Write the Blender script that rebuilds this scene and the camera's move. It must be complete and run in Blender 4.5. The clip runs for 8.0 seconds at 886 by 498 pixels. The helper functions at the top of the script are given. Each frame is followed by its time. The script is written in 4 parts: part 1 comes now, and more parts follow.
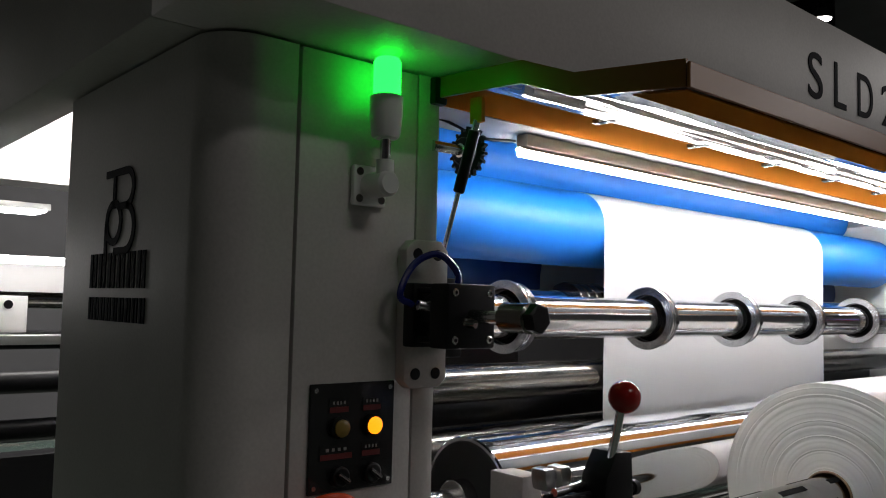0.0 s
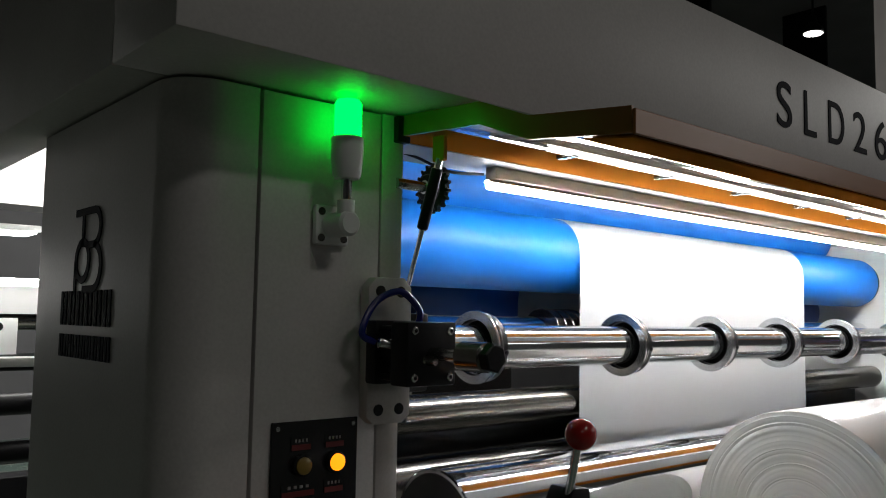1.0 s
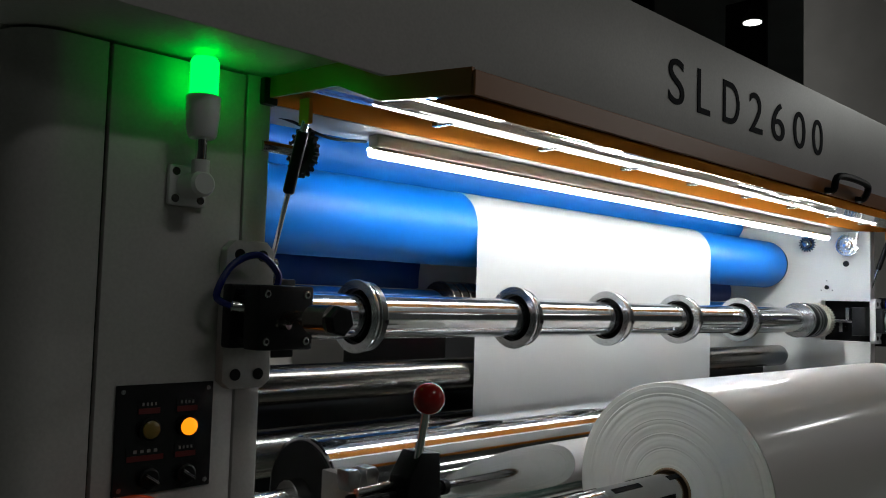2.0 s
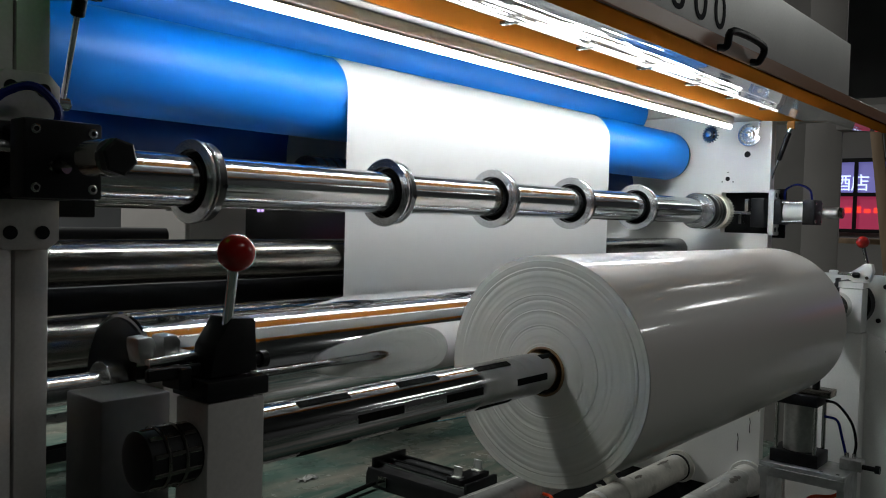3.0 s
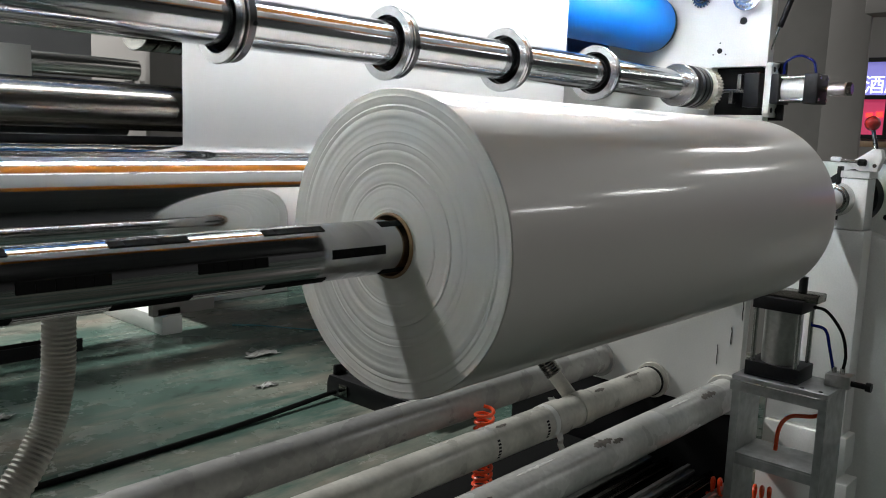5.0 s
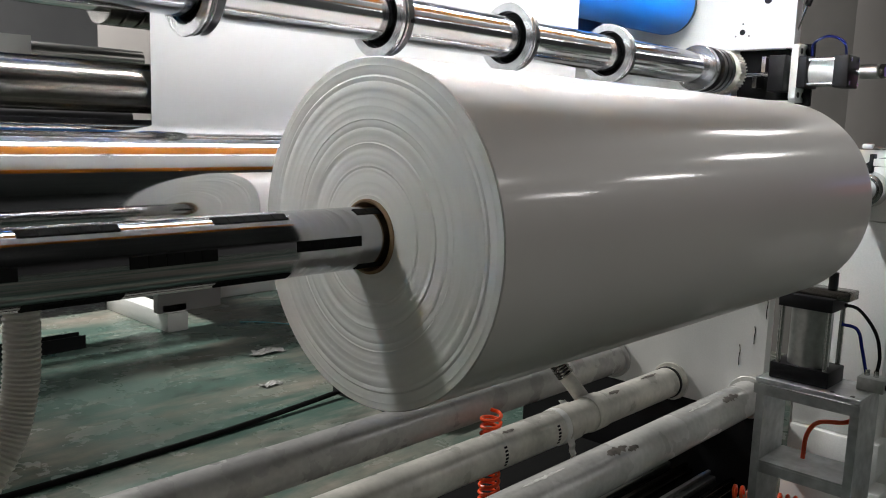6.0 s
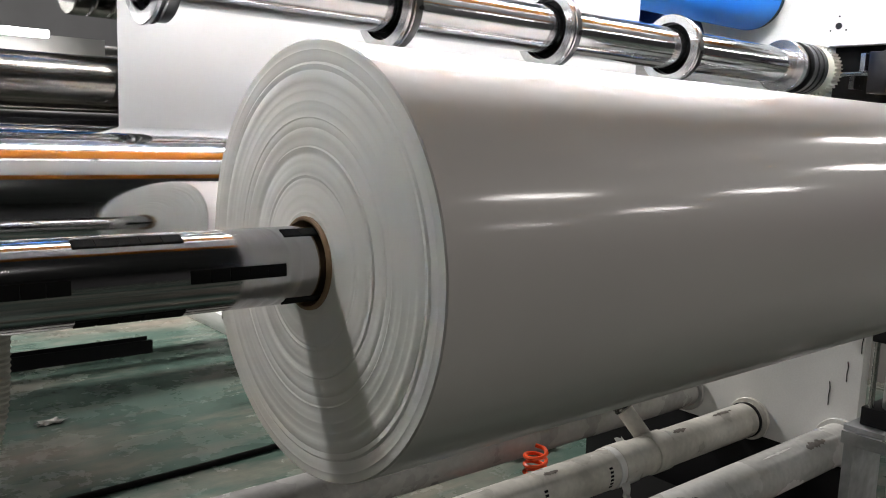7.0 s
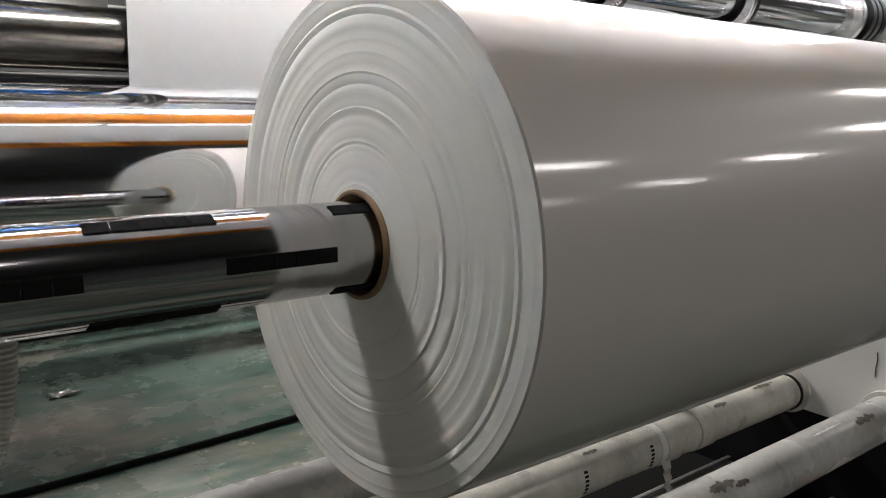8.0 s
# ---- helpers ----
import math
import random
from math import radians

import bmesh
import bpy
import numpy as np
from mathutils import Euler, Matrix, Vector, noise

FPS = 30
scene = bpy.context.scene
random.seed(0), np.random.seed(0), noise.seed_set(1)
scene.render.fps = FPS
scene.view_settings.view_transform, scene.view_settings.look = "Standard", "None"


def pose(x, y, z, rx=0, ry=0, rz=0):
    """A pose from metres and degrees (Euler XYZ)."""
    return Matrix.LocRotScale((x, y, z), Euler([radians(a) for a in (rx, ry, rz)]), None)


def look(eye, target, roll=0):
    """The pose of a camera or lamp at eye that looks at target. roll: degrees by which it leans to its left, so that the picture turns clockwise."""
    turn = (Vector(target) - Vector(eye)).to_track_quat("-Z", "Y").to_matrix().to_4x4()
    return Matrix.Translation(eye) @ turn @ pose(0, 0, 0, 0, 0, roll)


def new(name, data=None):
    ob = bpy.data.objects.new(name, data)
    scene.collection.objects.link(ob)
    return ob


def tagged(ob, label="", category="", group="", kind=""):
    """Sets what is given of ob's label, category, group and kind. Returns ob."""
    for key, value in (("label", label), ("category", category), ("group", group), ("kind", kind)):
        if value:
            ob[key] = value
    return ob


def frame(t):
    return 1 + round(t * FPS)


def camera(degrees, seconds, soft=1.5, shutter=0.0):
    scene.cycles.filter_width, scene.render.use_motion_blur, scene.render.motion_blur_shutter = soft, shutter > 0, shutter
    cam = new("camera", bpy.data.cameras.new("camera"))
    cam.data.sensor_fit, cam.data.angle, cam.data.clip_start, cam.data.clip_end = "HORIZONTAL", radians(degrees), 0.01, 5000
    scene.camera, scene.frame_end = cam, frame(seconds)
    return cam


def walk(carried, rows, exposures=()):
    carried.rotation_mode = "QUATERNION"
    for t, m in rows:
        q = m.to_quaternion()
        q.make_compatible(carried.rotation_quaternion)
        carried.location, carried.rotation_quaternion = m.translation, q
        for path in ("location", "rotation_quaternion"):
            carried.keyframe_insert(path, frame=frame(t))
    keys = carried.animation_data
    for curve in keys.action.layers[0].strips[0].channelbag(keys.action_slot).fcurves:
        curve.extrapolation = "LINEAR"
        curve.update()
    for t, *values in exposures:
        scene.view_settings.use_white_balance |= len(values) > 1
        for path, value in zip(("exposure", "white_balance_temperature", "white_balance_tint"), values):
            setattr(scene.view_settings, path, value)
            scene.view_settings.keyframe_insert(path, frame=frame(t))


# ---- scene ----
cam = camera(56.6, 8.0, soft=1.0)
PATH = [
    (0, (0.033, 0.0425, 1.5156), (1.3389, 1.5512, 1.6516), 1.28),
    (0.5, (0.0428, 0.0294, 1.5409), (1.3349, 1.5484, 1.6927), 1.19),
    (1, (0.0624, -0.0115, 1.5544), (1.3669, 1.4955, 1.7195), 0.94),
    (1.2, (0.0801, -0.0309, 1.5481), (1.3923, 1.4684, 1.7215), 0.87),
    (2.3, (0.2299, -0.1166, 1.5145), (1.662, 1.2774, 1.5916), 1.81),
    (2.5, (0.2756, -0.1225, 1.4937), (1.7351, 1.2444, 1.531), 1.77),
    (3, (0.3962, -0.0662, 1.4429), (1.9162, 1.2314, 1.3676), 1.53),
    (3.5, (0.5021, -0.0171, 1.4069), (2.0547, 1.2319, 1.2355), 1.27),
    (4, (0.6244, -0.0082, 1.3762), (2.1716, 1.2394, 1.153), 1.19),
    (4.5, (0.771, -0.0449, 1.3539), (2.2676, 1.2591, 1.1098), 1.91),
    (4.7, (0.8353, -0.0568, 1.3386), (2.3025, 1.2767, 1.0759), 2.16),
    (5.8, (0.9753, 0.019, 1.298), (2.4398, 1.3463, 0.9929), 1.93),
    (6, (1.0243, 0.0217, 1.296), (2.4575, 1.3859, 1.0046), 1.92),
    (6.5, (1.1711, 0.0159, 1.2979), (2.5016, 1.483, 1.0195), 2.29),
    (7, (1.2781, 0.0752, 1.2947), (2.542, 1.5993, 1.0122), 2.18),
    (7.5, (1.3263, 0.176, 1.2948), (2.5874, 1.694, 0.97), 1.79),
    (8, (1.3122, 0.2077, 1.2891), (2.557, 1.7277, 0.9146), 1.74),
]
walk(cam, [(t, look(eye, target, roll)) for t, eye, target, roll in PATH],
     [(0.0, 0.05, 6500, 13), (1.0, 0.0, 6450, 9), (2.5, -0.58, 6250, 4), (3.5, -0.3, 6250, 4), (4.5, 0.15, 6250, 5),
      (6.0, 0.48, 6400, 9), (8.0, 0.65, 6600, 12)])

# ---- world and large lights ----
world = bpy.data.worlds.new("hall_air")
scene.world = world
world.use_nodes = True
world.node_tree.nodes["Background"].inputs[0].default_value = (0.05, 0.055, 0.06, 1)
world.node_tree.nodes["Background"].inputs[1].default_value = 0.03


def area_lamp(name, at, to, sx, sy, watts, colour):
    data = bpy.data.lights.new(name, "AREA")
    data.shape, data.size, data.size_y, data.energy, data.color = "RECTANGLE", sx, sy, watts, colour
    ob = new(name, data)
    ob.matrix_world = look(at, to)
    return ob


# high-bay fittings of the hall: slim ceiling panels, the housings stand further down; the last three are unseen fill
# lamps, added to brighten the machine and rear floor
LAMPS = [(10.7, 0.3, 70), (12.6, -1.9, 62), (13.1, -4.3, 58), (13.2, -6.7, 58), (8.1, -4.2, 58), (11.8, -8.7, 45), (1.5, -2.6, 26), (-3.5, -5.0, 15), (2.6, 6.2, 330)]
for lx, ly, watts in LAMPS:
    area_lamp("hall_or_fill_lamp", (lx, ly, 4.93), (lx, ly, 0), 1.5, 0.3, watts, (1.0, 0.97, 0.93))

# ---- materials ----


def material(name, colour, rough=0.5, metal=0.0, grain=0.0, scale=60.0, stain=0.0, stain_scale=3.0, bump=0.0, coat=0.0, stretch=(1, 1, 1), rough_var=0.0):
    m = bpy.data.materials.new(name)
    m.use_nodes = True
    n, l = m.node_tree.nodes, m.node_tree.links
    b = n["Principled BSDF"]
    b.inputs["Roughness"].default_value, b.inputs["Metallic"].default_value = rough, metal
    b.inputs["Coat Weight"].default_value = coat
    b.inputs["Coat Roughness"].default_value = 0.08
    b.inputs["Base Color"].default_value = (*colour, 1)
    if grain or stain or bump or rough_var:
        tc, mp = n.new("ShaderNodeTexCoord"), n.new("ShaderNodeMapping")
        mp.inputs["Scale"].default_value = stretch
        l.new(tc.outputs["Object"], mp.inputs["Vector"])
        fine, broad = n.new("ShaderNodeTexNoise"), n.new("ShaderNodeTexNoise")
        fine.inputs["Scale"].default_value, broad.inputs["Scale"].default_value = scale, stain_scale
        fine.inputs["Detail"].default_value, broad.inputs["Detail"].default_value = 6, 8
        l.new(mp.outputs[0], fine.inputs["Vector"])
        l.new(mp.outputs[0], broad.inputs["Vector"])
        last = None
        for tex, amount in ((fine, grain), (broad, stain)):
            if not amount:
                continue
            ramp = n.new("ShaderNodeMapRange")
            ramp.inputs["From Min"].default_value, ramp.inputs["From Max"].default_value = 0.3, 0.7
            ramp.inputs["To Min"].default_value, ramp.inputs["To Max"].default_value = 1 - amount, 1 + amount * 0.4
            l.new(tex.outputs["Fac"], ramp.inputs["Value"])
            mix = n.new("ShaderNodeMix")
            mix.data_type, mix.blend_type = "RGBA", "MULTIPLY"
            mix.inputs["Factor"].default_value = 1
            if last is None:
                mix.inputs["A"].default_value = (*colour, 1)
            else:
                l.new(last, mix.inputs["A"])
            l.new(ramp.outputs[0], mix.inputs["B"])
            last = mix.outputs["Result"]
        if last is not None:
            l.new(last, b.inputs["Base Color"])
        if rough_var:
            rr = n.new("ShaderNodeMapRange")
            rr.inputs["To Min"].default_value, rr.inputs["To Max"].default_value = max(0.02, rough - rough_var), rough + rough_var
            l.new(broad.outputs["Fac"], rr.inputs["Value"])
            l.new(rr.outputs[0], b.inputs["Roughness"])
        if bump:
            bp = n.new("ShaderNodeBump")
            bp.inputs["Strength"].default_value, bp.inputs["Distance"].default_value = bump, 0.001
            l.new(fine.outputs["Fac"], bp.inputs["Height"])
            l.new(bp.outputs[0], b.inputs["Normal"])
    return m


def glowing(name, colour, strength):
    m = bpy.data.materials.new(name)
    m.use_nodes = True
    b = m.node_tree.nodes["Principled BSDF"]
    b.inputs["Base Color"].default_value = (*colour, 1)
    b.inputs["Emission Color"].default_value = (*colour, 1)
    b.inputs["Emission Strength"].default_value = strength
    return m


def clear(name, colour, gloss=0.04, rough=0.03):
    """Thin coloured plastic or glass: lets tinted light through, with a Fresnel gloss."""
    m = bpy.data.materials.new(name)
    m.use_nodes = True
    n, l = m.node_tree.nodes, m.node_tree.links
    n.remove(n["Principled BSDF"])
    tr, gl, mx, fr = n.new("ShaderNodeBsdfTransparent"), n.new("ShaderNodeBsdfGlossy"), n.new("ShaderNodeMixShader"), n.new("ShaderNodeFresnel")
    tr.inputs["Color"].default_value = (*colour, 1)
    gl.inputs["Roughness"].default_value = rough
    fr.inputs["IOR"].default_value = 1.5
    l.new(fr.outputs[0], mx.inputs["Fac"])
    l.new(tr.outputs[0], mx.inputs[1])
    l.new(gl.outputs[0], mx.inputs[2])
    l.new(mx.outputs[0], n["Material Output"].inputs["Surface"])
    return m


PAINT = material("grey_machine_paint", (0.52, 0.495, 0.475), 0.42, grain=0.08, scale=170, stain=0.12, stain_scale=2.5, bump=0.18)
WHITE = material("white_machine_paint", (0.84, 0.84, 0.82), 0.4, grain=0.05, scale=200, stain=0.1, stain_scale=3, bump=0.1)
CHROME = material("polished_chrome", (0.74, 0.75, 0.76), 0.09, 1.0, stain=0.05, stain_scale=4)
SATIN = material("satin_chrome", (0.84, 0.85, 0.87), 0.075, 1.0, stain=0.06, stain_scale=4)
# the blue rubber again, darkened for the roller low in the shade
BLUESHADE = material("shaded_blue_rubber", (0.002, 0.035, 0.17), 0.5, stain=0.1, stain_scale=5)
BLADE = material("blade_steel", (0.55, 0.555, 0.56), 0.26, 1.0, grain=0.15, scale=80)
BURNISHED = material("blackened_steel", (0.06, 0.06, 0.06), 0.3, 0.8, stain=0.15)
KNIFESTEEL = material("grey_ground_steel", (0.60, 0.61, 0.62), 0.13, 1.0, stain=0.08, stain_scale=4)
STEEL = material("ground_steel", (0.62, 0.62, 0.61), 0.22, 1.0, grain=0.12, scale=90, stretch=(0.05, 4, 4), rough_var=0.06)
SHAFTSTEEL = material("dark_ground_steel", (0.42, 0.41, 0.42), 0.10, 1.0, stain=0.12, stain_scale=5)
DARKSTEEL = material("dark_steel", (0.20, 0.19, 0.175), 0.22, 1.0, stain=0.15)
ALU = material("raw_aluminium", (0.6, 0.6, 0.59), 0.38, 1.0, grain=0.15, scale=70, stain=0.15)
BLUE = material("blue_rubber", (0.003, 0.13, 0.49), 0.5, stain=0.1, stain_scale=5, rough_var=0.06, bump=0.02)
BLUE.node_tree.nodes["Principled BSDF"].inputs["Specular IOR Level"].default_value = 0.3
PAPER = material("white_paper_web", (0.46, 0.46, 0.455), 0.5, stain=0.02)
WRAP = material("coated_paper", (0.62, 0.58, 0.55), 0.45, stain=0.05, stain_scale=2, rough_var=0.05, coat=0.42)
WRAP.node_tree.nodes["Principled BSDF"].inputs["Coat Roughness"].default_value = 0.10
ENDGRAIN = material("paper_edge", (0.90, 0.875, 0.82), 0.65, stain=0.05, stain_scale=6, bump=0.1)
BLACK = material("black_anodised", (0.008, 0.008, 0.009), 0.45, grain=0.2, scale=120)
BLACK.node_tree.nodes["Principled BSDF"].inputs["Specular IOR Level"].default_value = 0.22
RUBBER = material("black_rubber", (0.012, 0.012, 0.012), 0.85, bump=0.2)
RUBBER.node_tree.nodes["Principled BSDF"].inputs["Specular IOR Level"].default_value = 0.03
GLOSSBLACK = material("black_panel", (0.012, 0.012, 0.013), 0.25, stain=0.1)
REDBALL = material("red_plastic", (0.35, 0.012, 0.01), 0.18, coat=0.5)
ORANGE = material("orange_hose", (0.9, 0.09, 0.02), 0.3)
AMBERMATT = bpy.data.materials.new("amber_matt_acrylic")
AMBERMATT.use_nodes = True
_n, _l = AMBERMATT.node_tree.nodes, AMBERMATT.node_tree.links
_n.remove(_n["Principled BSDF"])
_d, _t, _m = _n.new("ShaderNodeBsdfDiffuse"), _n.new("ShaderNodeBsdfTranslucent"), _n.new("ShaderNodeMixShader")
_d.inputs["Color"].default_value, _t.inputs["Color"].default_value = (0.40, 0.135, 0.018, 1), (0.42, 0.14, 0.014, 1)
_m.inputs["Fac"].default_value = 0.35
_l.new(_d.outputs[0], _m.inputs[1])
_l.new(_t.outputs[0], _m.inputs[2])
_l.new(_m.outputs[0], _n["Material Output"].inputs["Surface"])
# same amber set darker: the rims' unlit outer side is put into the colour
AMBERSHADED = material("amber_shaded_rim", (0.27, 0.092, 0.014), 0.3)
FILM = clear("clear_film", (0.86, 0.85, 0.82), rough=0.015)
_n, _l = FILM.node_tree.nodes, FILM.node_tree.links
_w, _b = _n.new("ShaderNodeTexNoise"), _n.new("ShaderNodeBump")
_w.inputs["Scale"].default_value = 4.0
_b.inputs["Strength"].default_value, _b.inputs["Distance"].default_value = 0.22, 0.02
# two glossy faces; a white diffuse share stands in for bright reflections
_n["Fresnel"].inputs["IOR"].default_value = 1.75
_l.new(_w.outputs["Fac"], _b.inputs["Height"])
_l.new(_b.outputs[0], _n["Glossy BSDF"].inputs["Normal"])
_d, _h = _n.new("ShaderNodeBsdfDiffuse"), _n.new("ShaderNodeMixShader")
_d.inputs["Color"].default_value, _h.inputs["Fac"].default_value = (0.82, 0.81, 0.79, 1), 0.42
_l.new(_n["Transparent BSDF"].outputs[0], _h.inputs[1])
_l.new(_d.outputs[0], _h.inputs[2])
_l.new(_h.outputs[0], _n["Mix Shader"].inputs[1])
TUBE = glowing("led_tube", (0.97, 0.985, 1.0), 102.0)
STRIP = glowing("led_strip", (1.0, 0.97, 0.92), 5.0)
BEIGE = material("aged_cream_plastic", (0.64, 0.57, 0.46), 0.45)
REARTUBE = glowing("rear_tube", (1.0, 0.98, 0.95), 19.0)
LAMPON = glowing("amber_indicator", (1.0, 0.27, 0.005), 1.8)
GREENLAMP = glowing("green_beacon", (0.0, 1.0, 0.04), 4.6)
FROST = material("frosted_white_plastic", (0.75, 0.75, 0.73), 0.3)
PVCLIGHT = material("dusty_white_pvc", (0.68, 0.66, 0.60), 0.3, stain=0.28, stain_scale=9, grain=0.12, rough_var=0.12)
PVCWORN = material("stained_pvc", (0.60, 0.595, 0.57), 0.27, stain=0.3, stain_scale=4, grain=0.12, rough_var=0.15)
PVC = material("grey_pvc", (0.42, 0.415, 0.405), 0.28, stain=0.2, stain_scale=7, grain=0.1, rough_var=0.1)


def worn_floor():
    m = bpy.data.materials.new("worn_green_epoxy")
    m.use_nodes = True
    n, l = m.node_tree.nodes, m.node_tree.links
    bs = n["Principled BSDF"]
    tc = n.new("ShaderNodeTexCoord")

    def cloud(scale, lo, hi, stretch=(1, 1, 1), detail=8):
        mp, tx, mr = n.new("ShaderNodeMapping"), n.new("ShaderNodeTexNoise"), n.new("ShaderNodeMapRange")
        mp.inputs["Scale"].default_value = stretch
        tx.inputs["Scale"].default_value, tx.inputs["Detail"].default_value = scale, detail
        tx.inputs["Roughness"].default_value = 0.65
        mr.inputs["From Min"].default_value, mr.inputs["From Max"].default_value = lo, hi
        l.new(tc.outputs["Object"], mp.inputs["Vector"])
        l.new(mp.outputs[0], tx.inputs["Vector"])
        l.new(tx.outputs["Fac"], mr.inputs["Value"])
        return mr.outputs[0]

    def blend(a, c, fac, kind="MIX"):
        mx = n.new("ShaderNodeMix")
        mx.data_type, mx.blend_type = "RGBA", kind
        for s, v in (("A", a), ("B", c)):
            if isinstance(v, tuple):
                mx.inputs[s].default_value = (*v, 1)
            else:
                l.new(v, mx.inputs[s])
        l.new(fac, mx.inputs["Factor"])
        return mx.outputs["Result"]
    green = blend((0.066, 0.112, 0.092), (0.10, 0.155, 0.13), cloud(6, 0.3, 0.7))
    bare = blend((0.22, 0.195, 0.16), (0.33, 0.30, 0.255), cloud(9, 0.3, 0.7))
    worn = blend(green, bare, cloud(1.1, 0.47, 0.62, (0.5, 1.5, 1), 12))
    scuffed = blend(worn, (0.27, 0.26, 0.22), cloud(4.0, 0.54, 0.74, (0.35, 1.8, 1), 12))
    chips = blend(scuffed, (0.60, 0.59, 0.55), cloud(6.0, 0.685, 0.70, (0.5, 1.5, 1)))
    grime = blend(chips, (0.045, 0.05, 0.045), cloud(2.2, 0.56, 0.80, (1, 1.6, 1)))
    l.new(grime, bs.inputs["Base Color"])
    l.new(cloud(2.5, 0.2, 1.4), bs.inputs["Roughness"])
    bp = n.new("ShaderNodeBump")
    bp.inputs["Strength"].default_value, bp.inputs["Distance"].default_value = 0.25, 0.002
    l.new(cloud(40, 0.2, 0.8), bp.inputs["Height"])
    l.new(bp.outputs[0], bs.inputs["Normal"])
    return m


FLOORM = worn_floor()
DARKWALL = material("dark_hall_wall", (0.12, 0.12, 0.125), 0.7, stain=0.2, stain_scale=1)
HALLGREY = material("hall_grey", (0.27, 0.25, 0.24), 0.7, stain=0.15, stain_scale=1.5)
INK = material("black_paint_marking", (0.010, 0.010, 0.014), 0.7)
INK.node_tree.nodes["Principled BSDF"].inputs["Specular IOR Level"].default_value = 0.1
WOOD = material("timber", (0.3, 0.2, 0.12), 0.6, grain=0.3, scale=20, stretch=(1, 1, 0.1))

# ---- mesh helpers ----


def thing(name, label, category, at=(0, 0, 0), group="", kind=""):
    ob = new(name)
    ob.location = at
    ob.empty_display_size = 0.05
    return tagged(ob, label, category, group, kind)


def to_mesh(name, bm, mat, smooth=30):
    bm.normal_update()
    me = bpy.data.meshes.new(name)
    bm.to_mesh(me)
    bm.free()
    me.materials.append(mat)
    if smooth:
        for p in me.polygons:
            p.use_smooth = True
        me.set_sharp_from_angle(angle=radians(smooth))
    return me


def part(name, bm, mat, parent=None, label="", smooth=30):
    ob = new(name, to_mesh(name, bm, mat, smooth))
    if parent is not None:
        ob.parent = parent
        ob.matrix_parent_inverse = parent.matrix_basis.inverted() if parent.parent is None else Matrix()
    if label:
        ob["label"] = label
    return ob


def solo(name, bm, mat, label, category, group="", kind="", smooth=30):
    return tagged(part(name, bm, mat, None, "", smooth), label, category, group, kind)


def box(lo, hi, bevel=0.0, seg=2, m=None):
    bm = bmesh.new()
    bmesh.ops.create_cube(bm, size=1)
    lo, hi = Vector(lo), Vector(hi)
    for v in bm.verts:
        v.co = Vector([(a + b) / 2 + c * (b - a) for a, b, c in zip(lo, hi, v.co)])
    if bevel:
        bmesh.ops.bevel(bm, geom=bm.edges[:], offset=bevel, segments=seg, profile=0.5, affect="EDGES")
    if m is not None:
        bm.transform(m)
    return bm


def join(*bms):
    out = bmesh.new()
    for b in bms:
        me = bpy.data.meshes.new("tmp")
        b.to_mesh(me)
        b.free()
        out.from_mesh(me)
        bpy.data.meshes.remove(me)
    return out


AXES = {"x": Vector((1, 0, 0)), "y": Vector((0, 1, 0)), "z": Vector((0, 0, 1))}


def turned(axis, centre, profile, n=48):
    """A turned body: profile is (distance along the axis, radius) pairs, from one end to the other."""
    bm = bmesh.new()
    a = AXES[axis] if isinstance(axis, str) else Vector(axis).normalized()
    u = a.orthogonal().normalized()
    w = a.cross(u)
    c = Vector(centre)
    rings = []
    for s, r in profile:
        if r < 1e-6:
            rings.append([bm.verts.new(c + a * s)])
        else:
            rings.append([bm.verts.new(c + a * s + (u * math.cos(k * math.tau / n) + w * math.sin(k * math.tau / n)) * r) for k in range(n)])
    for p, q in zip(rings, rings[1:]):
        for k in range(n):
            k2 = (k + 1) % n
            f = [p[k % len(p)], p[k2 % len(p)], q[k2 % len(q)], q[k % len(q)]]
            f = list(dict.fromkeys(f))
            if len(f) > 2:
                bm.faces.new(f)
    for ring, flip in ((rings[0], True), (rings[-1], False)):
        if len(ring) > 1:
            bm.faces.new(ring[::-1] if flip else ring)
    return bm


def rod(a, b, r, n=20, bevel=0.0):
    a, b = Vector(a), Vector(b)
    d = (b - a).length
    e = min(bevel, r * 0.5)
    prof = [(0, r), (d, r)] if not e else [(0, r - e), (e, r), (d - e, r), (d, r - e)]
    return turned(b - a, a, prof, n)


def drum(x0, x1, y, z, r, n=64, e=0.003):
    return turned("x", (0, y, z), [(x0, r - e), (x0 + e, r), (x1 - e, r), (x1, r - e)], n)


def ring(axis, centre, r0, r1, width, n=48, e=0.0015):
    h = width / 2
    prof = [(-h, r0), (-h, r1 - e), (-h + e, r1), (h - e, r1), (h, r1 - e), (h, r0), (-h, r0)]
    bm = turned(axis, centre, prof, n)
    caps = [f for f in bm.faces if len(f.verts) > 4]
    bmesh.ops.delete(bm, geom=caps, context="FACES_ONLY")
    bmesh.ops.remove_doubles(bm, verts=bm.verts[:], dist=1e-6)
    return bm


